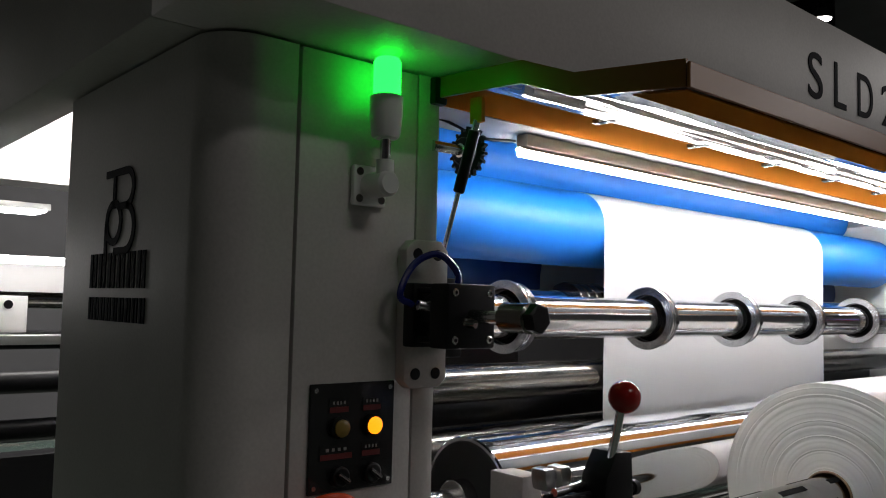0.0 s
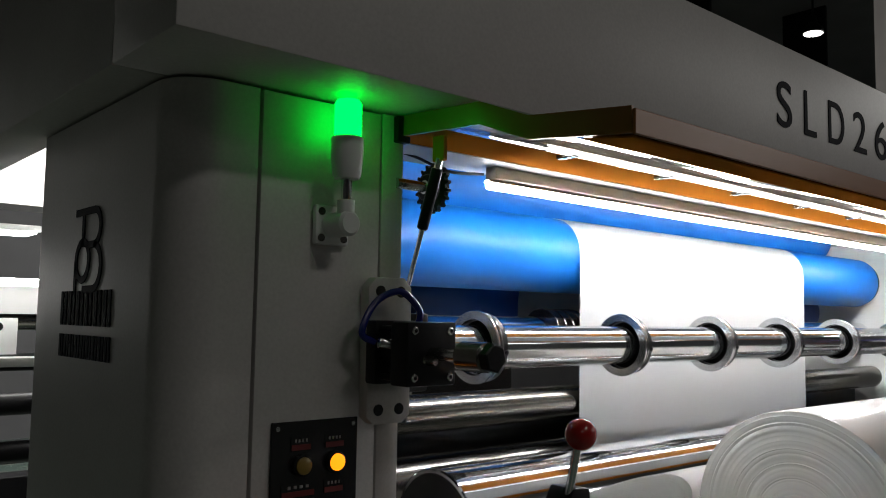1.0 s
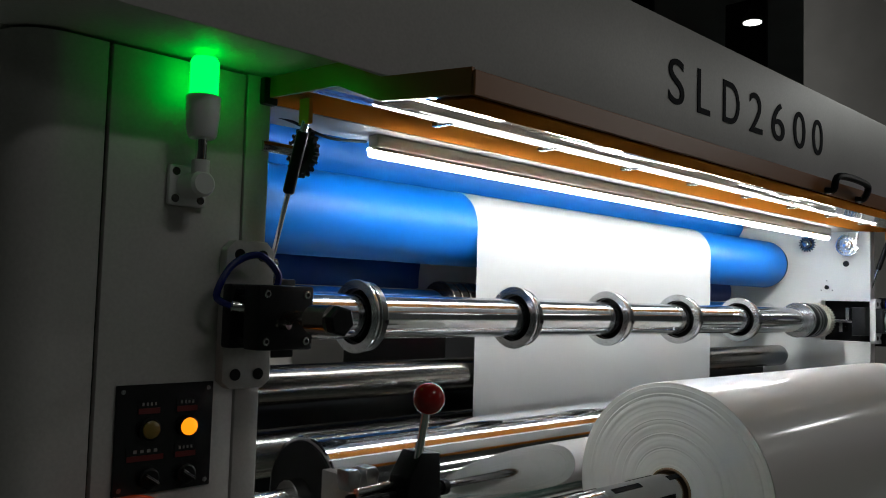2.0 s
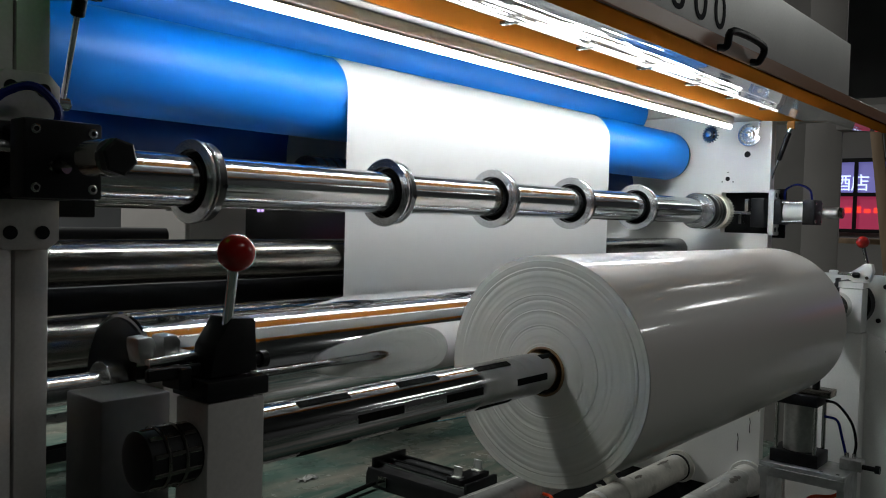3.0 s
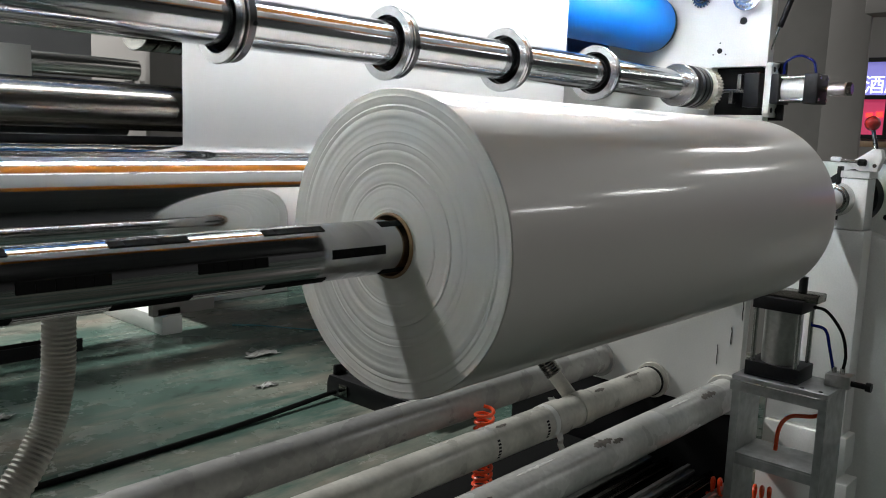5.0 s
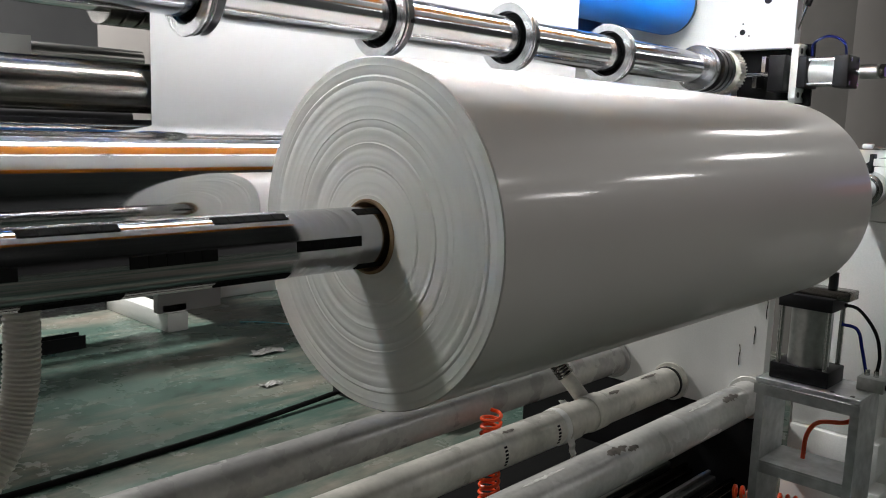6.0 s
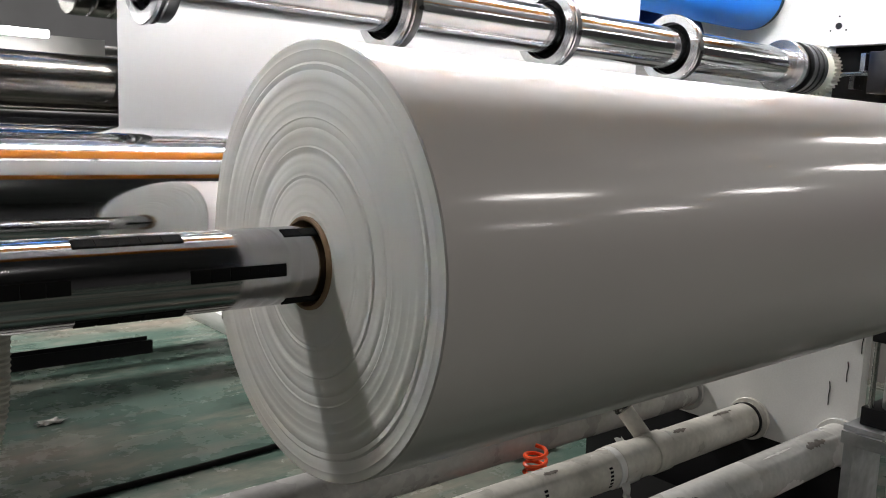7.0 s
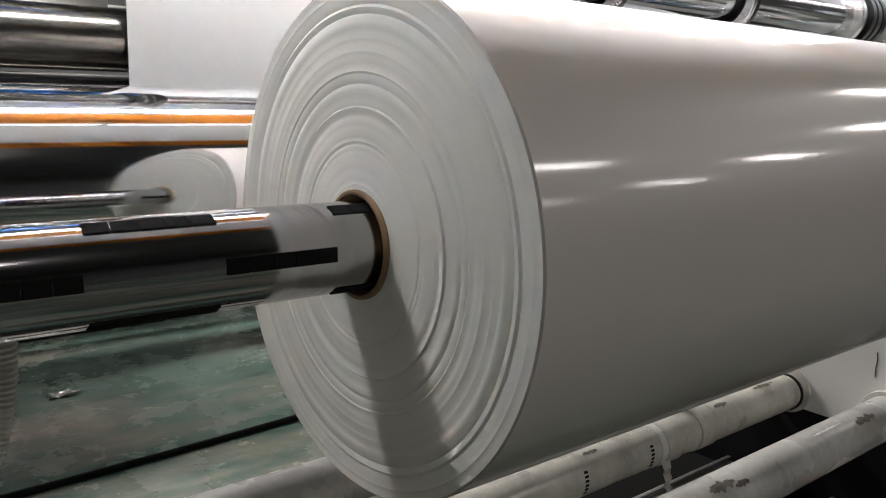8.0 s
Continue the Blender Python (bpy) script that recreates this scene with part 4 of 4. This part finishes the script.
part("base", box((3.60, 0.66, 0), (3.71, 0.95, 0.261), 0.004), WHITE, farm)

# ---- cylinder stand ----
GALV = material("galvanised_steel", (0.55, 0.56, 0.56), 0.42, 0.8, grain=0.25, scale=30, stain=0.2, stain_scale=12)
stand = thing("cylinder_stand", "galvanised steel angle stand under an air cylinder", "machine stand", (3.26, 0.76, 0))
part("top_plate", box((3.19, 0.625, 0.642), (3.36, 0.892, 0.655), 0.001, 1), GALV, stand)
for y in (0.628, 0.868):
    part("leg", join(box((3.192, y, 0), (3.358, y + 0.006, 0.641)), box((3.188, y - 0.004, 0), (3.194, y + 0.018, 0.641))), GALV, stand, "galvanised plate leg with a folded edge", smooth=0)
part("front_rail", box((3.183, 0.625, 0.612), (3.187, 0.892, 0.641)), GALV, stand, smooth=0)
part("shelf", join(box((3.196, 0.636, 0.418), (3.356, 0.866, 0.424)), box((3.195, 0.636, 0.39), (3.199, 0.866, 0.4175))), GALV, stand, smooth=0)
for y in (0.65, 0.70):
    part("slot_hole", rod((3.21, y, 0.6552), (3.21, y, 0.6562), 0.006, 12), BLACK, stand)
jack = thing("air_cylinder", "upright air cylinder with black heads on a steel stand", "air cylinder", (3.27, 0.79, 0.655))
part("base_head", box((3.215, 0.715, 0.656), (3.335, 0.868, 0.700), 0.003), BLACK, jack)
part("barrel", rod((3.275, 0.79, 0.70), (3.275, 0.79, 0.855), 0.052, 36), ALU, jack, "smooth aluminium barrel")
for dx in (-0.052, 0.052):
    for dy in (-0.060, 0.060):
        part("guide_rod", rod((3.275 + dx, 0.79 + dy, 0.70), (3.275 + dx, 0.79 + dy, 0.862), 0.0065, 12), STEEL, jack, "slim steel tie rod")
part("top_head", box((3.215, 0.722, 0.856), (3.335, 0.860, 0.892), 0.003), BLACK, jack)
part("fork", box((3.24, 0.69, 0.888), (3.31, 0.86, 0.912), 0.003), DARKSTEEL, jack)
part("piston_rod", rod((3.275, 0.745, 0.90), (3.275, 0.745, 0.955), 0.012, 14), BLACK, jack)
for top, out, low, mat in ((0.868, 0.625, 0.628, RUBBER), (0.815, 0.652, 0.650, HOSEBLUE)):
    part("air_hose", hose([(3.31, 0.725, top), (3.31, 0.685, top - 0.008), (3.31, out + 0.016, top - 0.06), (3.31, out, top - 0.12), (3.31, low, 0.700)], 0.0045, 8), mat, jack, "arched air hose")
    part("hose_fitting", rod((3.31, low, 0.690), (3.31, low, 0.708), 0.0065, 10), STEEL, jack)
part("valve_block", box((3.28, 0.60, 0.657), (3.335, 0.665, 0.692), 0.002), ALU, jack, "small valve block")
part("valve_knob", join(rod((3.30, 0.56, 0.672), (3.30, 0.60, 0.672), 0.008, 12), rod((3.30, 0.548, 0.672), (3.30, 0.562, 0.672), 0.013, 14)), BLACK, jack)
part("red_hose", hose([(3.30, 0.64, 0.60), (3.29, 0.68, 0.56), (3.29, 0.75, 0.54), (3.28, 0.775, 0.50), (3.28, 0.78, 0.432)], 0.006, 8), ORANGE, jack, "orange air hose")

# ---- grey pipes under the machine ----


def pipe(y, z, r, joints, label, mat):
    ob = thing("duct_pipe", label, "pipe", (2.0, y, z - r))
    part("tube", drum(0.92, RIGHT, y, z, r, 40, 0.001), mat, ob)
    for x in joints:
        part("coupler", ring("x", (x, y, z), r - 0.001, r + 0.004, 0.07, 40), mat, ob, "slip coupler")
    part("flange", ring("x", (RIGHT - 0.008, y, z), r - 0.001, r + 0.014, 0.014, 40), mat, ob, "flange at the frame plate")
    return ob


p_rear = pipe(1.60, 0.47, 0.055, (), "grey plastic extraction pipe lying at the back", PVC)
p_mid = pipe(1.365, 0.44, 0.052, (2.985, 3.13), "dusty white plastic extraction pipe with a branch and couplers", PVCLIGHT)
p_front = pipe(1.085, 0.452, 0.056, (), "grey plastic extraction pipe, stained", PVCWORN)
stub = part("branch", rod((3.135, 1.385, 0.455), (3.10, 1.455, 0.548), 0.024, 24), PVCLIGHT, p_mid, "short beige branch stub")
part("ribbed_end", hose([(3.102, 1.45, 0.543), (3.094, 1.467, 0.565), (3.086, 1.483, 0.588)], 0.026, 18, 6, ribs=0.12), DARKSTEEL, stub, "cut ribbed hose end")
part("tape_band", ring("x", (2.945, 1.365, 0.44), 0.051, 0.0545, 0.035, 40), FROST, p_mid, "loose white tape band")
part("end_band", ring("x", (3.598, 1.365, 0.44), 0.051, 0.0555, 0.012, 40), BLACK, p_mid, "black rubber band")
SMUDGE = material("brown_smudge", (0.17, 0.15, 0.13), 0.6, stain=0.5, stain_scale=60)
SCRAPE = material("pale_scrape", (0.80, 0.79, 0.76), 0.35, stain=0.3, stain_scale=50)


def wall_patch(x, y, z, r, turn, length, wide, seed):
    """A ragged stain that hugs a pipe: turn is the angle from its top towards the front."""
    rng = random.Random(seed)
    bm = bmesh.new()

    def at(u, v):
        a = radians(turn) + v / r
        return bm.verts.new((x + u, y - (r + 0.0006) * math.sin(a), z + (r + 0.0006) * math.cos(a)))
    n, across = 16, 6
    rows = []
    for k in range(n + 1):
        u = (k / n - 0.5) * length
        h = wide * 0.5 * math.sqrt(max(0.02, 1 - (2 * k / n - 1) ** 2))
        up, down = h * rng.uniform(0.35, 1.1), h * rng.uniform(0.35, 1.1)
        rows.append([at(u, -up + (up + down) * j / across) for j in range(across + 1)])
    for p, q in zip(rows, rows[1:]):
        for j in range(across):
            bm.faces.new((p[j], p[j + 1], q[j + 1], q[j]))
    return bm


for x, turn, length, wide, mat, seed in ((2.50, 5, 0.16, 0.012, SCRAPE, 1), (2.78, 25, 0.09, 0.030, SMUDGE, 2), (2.84, 38, 0.05, 0.018, SMUDGE, 3), (3.25, 12, 0.14, 0.008, SCRAPE, 4), (3.42, 30, 0.10, 0.028, SMUDGE, 5), (2.2, 30, 0.2, 0.02, SMUDGE, 6)):
    part("stain", wall_patch(x, 1.085, 0.452, 0.056, turn, length, wide, seed), mat, p_front)
for x, turn, length, wide, mat, seed in ((2.45, -5, 0.10, 0.010, SCRAPE, 7), (2.70, 15, 0.05, 0.016, SMUDGE, 8), (3.22, 20, 0.06, 0.02, SMUDGE, 9), (3.45, 8, 0.10, 0.016, SMUDGE, 10)):
    part("stain", wall_patch(x, 1.365, 0.44, 0.0522, turn, length, wide, seed), mat, p_mid)
part("stain", wall_patch(2.7, 1.60, 0.47, 0.0552, 0, 0.4, 0.012, 11), SCRAPE, p_rear)


def tape_tail(x, y, z, seed):
    """A loose crumpled tail of packing tape."""
    rng = random.Random(seed)
    bm = bmesh.new()
    rows = []
    for k in range(8):
        c = Vector((x + rng.uniform(-0.004, 0.004), y - 0.004 * k + rng.uniform(-0.006, 0.006), z - 0.014 * k))
        w = 0.016 * (1 - 0.05 * k)
        rows.append([bm.verts.new(c + Vector((d * w, rng.uniform(-0.005, 0.005), rng.uniform(-0.003, 0.003)))) for d in (-1, -0.3, 0.4, 1)])
    for p, q in zip(rows, rows[1:]):
        for i in range(3):
            bm.faces.new((p[i], p[i + 1], q[i + 1], q[i]))
    bmesh.ops.solidify(bm, geom=bm.faces[:], thickness=0.0006)
    return bm


part("tape_tail", tape_tail(2.945, 1.318, 0.425, 3), FROST, p_mid, "crumpled tail of white tape")
part("tape_tail", tape_tail(3.02, 1.40, 0.492, 5), FROST, p_mid, "crumpled tail of white tape")
for x in (2.885, 2.648):
    for k in range(6):
        a = radians(120 + k * 11)
        b = box((x, -0.003, 0.0519), (x + 0.012, 0.003, 0.0524))
        b.transform(Matrix.Translation((0, 1.365, 0.44)) @ Matrix.Rotation(a - radians(60), 4, "X"))
        part("printed_mark", b, INK, p_mid)
tray = thing("drip_pan", "black steel pan under the pipes", "tray", (2.3, 1.36, 0))
part("pan", box((0.93, 0.99, 0.085), (RIGHT - 0.004, 1.76, 0.126), 0.002), RUBBER, tray)
for x in (1.3, 2.9):
    part("support", box((x, 1.05, 0), (x + 0.06, 1.72, 0.084), 0.002), BLACK, tray)
rails = thing("guide_rails", "row of aluminium guide rails under the pipes", "guide rail", (2.4, 1.3, 0.12))
for k in range(7):
    y = 1.0 + k * 0.085
    if k == 5:
        continue
    part("rail", join(box((0.95, y, 0.13), (RIGHT - 0.01, y + 0.05, 0.15), 0.002, 1), box((0.95, y + 0.018, 0.151), (RIGHT - 0.01, y + 0.032, 0.165), 0.002, 1)), DARKSTEEL if k % 2 else ALU, rails)


def coil_hose(at, axis, turns, r, pitch):
    a = Vector(axis).normalized()
    u = a.orthogonal().normalized()
    w = a.cross(u)
    pts = [Vector(at) + a * pitch * k / 8 + (u * math.cos(k * math.tau / 8) + w * math.sin(k * math.tau / 8)) * r for k in range(turns * 8 + 1)]
    return hose(pts, 0.0055, 8, 3)


for at, axis, n in (((2.80, 1.492, 0.142), (-0.06, -0.04, 1), 14), ((3.49, 1.06, 0.142), (0.1, -1, 0.1), 9)):
    h = thing("coiled_hose", "bright red coiled air hose", "air hose", at)
    part("coil", coil_hose((at[0], at[1], at[2] + 0.024), axis, n, 0.028, 0.023), ORANGE, h)

# ribbed extraction hose hanging below the drum
duct = thing("ribbed_hose", "pale grey ribbed extraction hose hanging to the floor", "hose", (1.4, 1.55, 0))
HOSEGREY = material("pale_ribbed_plastic", (0.42, 0.41, 0.36), 0.45, stain=0.15)
rib_line = [(1.545, 1.55, 1.06), (1.545, 1.55, 0.92), (1.535, 1.545, 0.80), (1.495, 1.53, 0.70), (1.40, 1.50, 0.60), (1.26, 1.48, 0.52), (1.12, 1.47, 0.46), (1.0, 1.47, 0.40)]
part("ribbed_tube", hose(rib_line, 0.030, 18, 26, ribs=0.09), HOSEGREY, duct)

# ---- floor clutter behind the drum ----
cable = thing("power_cable", "thick black cable lying across the floor", "cable", (1.5, 2.9, 0))
part("sheath", hose([(-0.8, 2.80, 0.011), (0.6, 2.86, 0.011), (1.9, 2.885, 0.011), (2.8, 2.93, 0.012), (3.46, 2.985, 0.03)], 0.012, 10), RUBBER, cable)
slidebox = thing("linear_slide", "black linear slide unit with bright guide rails on the floor", "linear slide", (3.6, 2.7, 0))
part("housing", prism("x", 3.47, 3.76, [(2.36, 0.0), (3.06, 0.0), (3.06, 0.06), (3.045, 0.10), (2.375, 0.10), (2.36, 0.06)], 0.003), BLACK, slidebox)
for x in (3.52, 3.60, 3.69):
    part("guide_rail", join(box((x, 2.40, 0.112), (x + 0.022, 3.03, 0.128), 0.003), box((x + 0.004, 2.42, 0.098), (x + 0.018, 3.01, 0.114))), CHROME, slidebox, "bright ground rail")
for y in (2.385, 3.02):
    part("end_plate", box((3.49, y, 0.10), (3.74, y + 0.018, 0.15), 0.003), BLACK, slidebox, "black end plate")
part("carriage", box((3.50, 2.43, 0.1285), (3.73, 2.52, 0.16), 0.004), BLACK, slidebox, "black carriage")
for x in (3.53, 3.69):
    part("bracket", join(box((x, 2.45, 0.16), (x + 0.008, 2.50, 0.215), 0.001, 1), box((x - 0.02, 2.45, 0.16), (x + 0.02, 2.50, 0.166), 0.001, 1)), ALU, slidebox, "bent aluminium bracket")
part("side_clip", box((3.462, 2.90, 0.02), (3.469, 2.96, 0.075), 0.002), DARKSTEEL, slidebox)
blue_line = thing("air_line", "thin pale blue air line lying across the floor", "air line", (4.4, 3.9, 0))
PALEBLUE = material("pale_blue_tube", (0.12, 0.34, 0.42), 0.25)
part("tube", hose([(3.90, 4.56, 0.005), (4.03, 4.45, 0.005), (4.22, 4.15, 0.005), (4.43, 3.93, 0.005), (4.75, 3.7, 0.005), (5.3, 3.6, 0.005)], 0.004, 8), PALEBLUE, blue_line)


def scrap(x, y, size, seed):
    """A torn bit of white film, crumpled on the floor."""
    rng = random.Random(seed)
    bm = bmesh.new()
    n = 6
    grid = [[bm.verts.new((x + (i / n - 0.5) * size * 2.2 + rng.uniform(-1, 1) * size * 0.12, y + (j / n - 0.5) * size + rng.uniform(-1, 1) * size * 0.1, 0.001 + rng.uniform(0, 0.016))) for i in range(n + 1)] for j in range(n + 1)]
    for j in range(n):
        for i in range(n):
            if 0 < i < n - 1 or rng.random() > 0.35:
                bm.faces.new((grid[j][i], grid[j][i + 1], grid[j + 1][i + 1], grid[j + 1][i]))
    bmesh.ops.delete(bm, geom=[v for v in bm.verts if not v.link_faces], context="VERTS")
    bmesh.ops.solidify(bm, geom=bm.faces[:], thickness=0.0004)
    return solo("film_scrap", bm, PVC, "torn crumpled scrap of dusty film on the floor", "scrap", group="scraps on the floor", smooth=0)


for sx, sy, size, seed in ((3.63, 3.86, 0.10, 20), (3.30, 3.35, 0.06, 22), (2.16, 3.71, 0.06, 24)):
    scrap(sx, sy, size, seed)
cbeam = thing("steel_channel", "dark steel channel lying on the floor", "steel beam", (1.2, 4.6, 0))
part("web", box((-1.2, 4.575, 0), (2.91, 4.65, 0.012)), BLACK, cbeam, smooth=0)
part("flange", box((-1.2, 4.57, 0), (2.91, 4.58, 0.075)), BLACK, cbeam, smooth=0)
part("flange", box((-1.2, 4.66, 0), (2.91, 4.67, 0.075)), BLACK, cbeam, smooth=0)

# ---- unwind stand at the back ----
rear = thing("unwind_stand", "grey and white painted unwind stand behind the rewinder", "machine", (2.5, 4.9, 0))
part("side_plate", box((3.37, 4.62, 0.12), (3.80, 4.68, 2.3), 0.004), HALLGREY, rear)
part("side_plate", box((3.74, 4.68, 0.12), (3.80, 6.2, 2.3), 0.004), HALLGREY, rear)
part("foot", box((3.42, 4.60, 0), (3.56, 5.45, 0.115), 0.006), WHITE, rear, "white painted foot beam")
part("foot_block", box((3.40, 4.62, 0.117), (3.56, 4.72, 0.17), 0.004), WHITE, rear)
part("foot", box((4.2, 5.3, 0), (4.9, 5.42, 0.10), 0.006), WHITE, rear, "white painted foot beam")
part("cross_beam", box((0.2, 5.5, 0.10), (3.74, 5.7, 0.55), 0.006), BLACK, rear, "dark cross beam")
for y, z, r, mat in ((4.75, 1.50, 0.05, DARKSTEEL), (4.70, 1.62, 0.06, STEEL), (4.85, 1.28, 0.05, BLACK), (4.9, 1.05, 0.06, BLACK), (4.85, 0.80, 0.06, BLACK)):
    part("roller", drum(0.0, 3.33, y, z, r, 36), mat, rear, "horizontal steel roller")
part("paper", box((-0.3, 4.63, 1.535), (2.70, 4.64, 1.70)), PAPER, rear, "white paper web")
part("bearing", box((3.30, 4.68, 1.44), (3.37, 4.80, 1.56), 0.004), STEEL, rear)
part("control_box", box((3.82, 4.70, 0.5), (4.9, 5.0, 1.66), 0.008), GLOSSBLACK, rear, "black control box")
DISPLAY = glowing("violet_display", (0.6, 0.4, 1.0), 1.5)
for k in range(2):
    for j in range(2):
        part("display_digit", box((3.955 + k * 0.03, 4.695, 1.452 + j * 0.03), (3.975 + k * 0.03, 4.699, 1.472 + j * 0.03)), DISPLAY, rear, "violet display digit")
part("drilled_plate", box((0.2, 4.60, 1.33), (1.19, 4.62, 1.515), 0.002), WHITE, rear, "white plate with a round hole")
part("plate_hole", rod((1.10, 4.597, 1.47), (1.10, 4.61, 1.47), 0.022), BLACK, rear)
part("cover_sheet", box((-0.6, 4.45, 1.275), (1.6, 4.59, 1.32), 0.003), WHITE, rear)
part("hood", prism("x", -1.2, 2.6, [(4.2, 2.02), (4.2, 2.05), (5.4, 2.75), (5.4, 2.70)]), WHITE, rear, "white sloping hood sheet")
rlight = thing("tube_light", "lit tube light above the unwind stand", "tube light", (0.8, 4.55, 1.9))
part("housing", box((-0.4, 4.555, 1.68), (2.4, 4.585, 1.71), 0.002), FROST, rlight)
part("tube", drum(-0.4, 2.4, 4.53, 1.695, 0.02, 16), REARTUBE, rlight, "glowing white tube")
flood = thing("flood_light", "flat lit panel lamp under the hood", "lamp", (0.8, 4.9, 1.96))
part("housing", box((0.5, 4.76, 1.975), (1.32, 5.02, 2.01), 0.004), FROST, flood)
part("lit_panel", box((0.52, 4.78, 1.965), (1.30, 5.0, 1.974)), REARTUBE, flood, "glowing white panel")

# ---- the hall beyond the far frame ----
pillar = thing("hall_pillar", "grey clad pillar of the works hall", "pillar", (6.2, 1.8, 0))
part("face_panel", box((6.0, 1.425, 0), (6.03, 1.648, 6.0), 0.004), HALLGREY, pillar, "lighter cladding panel")
part("face_panel", box((6.02, 1.652, 0), (6.5, 2.28, 6.0), 0.004), material("hall_grey_dark", (0.24, 0.225, 0.215), 0.7, stain=0.15), pillar, "darker cladding panel")
timber = thing("timber_frame", "rough timber post and lintel", "timber frame", (6.0, 1.1, 0))
part("post", prism("x", 5.9, 5.925, [(0.905, 0), (0.985, 0), (1.243, 2.05), (1.178, 2.05)], 0.004), WOOD, timber)
part("side_board", prism("x", 5.93, 5.96, [(0.86, 0), (0.902, 0), (1.175, 2.05), (1.125, 2.05)], 0.004), WOOD, timber, "paler side board")
part("lintel", box((5.9, 0.2, 2.055), (6.06, 1.435, 2.20), 0.006), HALLGREY, timber)
part("bolt_hole", rod((5.897, 1.28, 2.13), (5.91, 1.28, 2.13), 0.016, 14), BLACK, timber)
part("sill_board", box((7.2, 0.2, 1.33), (7.6, 2.1, 1.37), 0.004), WOOD, timber)
front_wall = thing("shop_wall", "grey partition wall with a lit window grid", "wall", (9.1, 1.5, 0), kind="structure")
for lo, hi in (((9.06, -1.5, 2.11), (9.2, 2.9, 2.7)), ((9.06, -1.5, 0), (9.2, 2.9, 1.42)), ((9.06, 2.32, 1.42), (9.2, 2.9, 2.11))):
    part("wall_panel", box(lo, hi), HALLGREY, front_wall, smooth=0)
window = thing("window_1", "dark framed window with a violet and red lit sign behind", "window", (9.0, 1.6, 1.42), kind="structure")
VIOLET = glowing("violet_sign", (0.30, 0.27, 0.75), 0.55)
PINK = glowing("red_sign", (0.62, 0.05, 0.14), 0.5)
SIGNWHITE = glowing("sign_letters", (0.8, 0.9, 1.0), 1.6)
SIGNRED = glowing("sign_red_letters", (1.0, 0.05, 0.03), 1.6)
part("violet_pane", box((9.04, -1.5, 1.785), (9.05, 2.31, 2.10)), VIOLET, window, "violet lit sign pane", smooth=0)
part("red_pane", box((9.04, -1.5, 1.43), (9.05, 2.31, 1.765)), PINK, window, "red lit sign pane", smooth=0)
for k in range(1, 8):
    y = 2.461 - k * 0.376
    part("mullion", box((9.00, y - 0.016, 1.42), (9.035, y + 0.016, 2.11), 0.003, 1), BLACK, window)
for zz in (1.425, 1.775, 2.105):
    part("transom", box((8.985, -1.5, zz - 0.018), (9.038, 2.32, zz + 0.018), 0.003, 1), BLACK, window)
for ch, y in (("\u9152", 2.302), ("\u5e97", 2.137)):
    g = lettering("sign_letter", ch, 0.172, Matrix.Translation((9.036, y, 1.825)) @ pose(0, 0, 0, 90, 0, -90), SIGNWHITE, None)
    g.parent, g.matrix_parent_inverse = window, window.matrix_basis.inverted()
for k in range(14):
    y = 2.26 - k * 0.085
    part("red_mark", box((9.030, y - 0.055, 1.60), (9.035, y, 1.60 + 0.035 + 0.012 * (k % 3))), SIGNRED, window, smooth=0)
# high-level steelwork and a round lamp
down = thing("round_lamp", "round lit high-bay lamp on a drop rod", "ceiling lamp", (9.35, 4.23, 4.9))
part("reflector", turned("z", (9.35, 4.23, 0), [(4.90, 0.12), (4.95, 0.11), (5.02, 0.05), (5.1, 0.04)], 28), BLACK, down)
part("lit_disc", turned("z", (9.35, 4.23, 0), [(4.892, 0.105), (4.898, 0.105)], 28), STRIP, down, "glowing white disc")
part("drop_rod", rod((9.35, 4.23, 5.1), (9.35, 4.23, 6.0), 0.012, 10), BLACK, down)
STEELRED = material("red_lead_steel", (0.42, 0.12, 0.05), 0.6, stain=0.2)
girder = thing("roof_girder", "rust-red painted roof girder", "girder", (8.5, 4.0, 5.0))
part("web", box((2.0, 6.6, 5.35), (12.5, 6.64, 6.0)), STEELRED, girder, smooth=0)
part("flange", box((2.0, 6.5, 5.30), (12.5, 6.74, 5.345)), DARKWALL, girder, smooth=0)
ductw = thing("roof_duct", "dark sheet-metal roof duct", "duct", (7.0, 5.0, 4.3))
part("duct_body", box((4.5, 5.0, 4.55), (12.0, 5.6, 4.95), 0.01), DARKWALL, ductw)
for x in (5.4, 8.4, 11.4):
    part("strap", box((x, 4.99, 4.53), (x + 0.05, 5.61, 6.0), 0.003), BLACK, ductw)
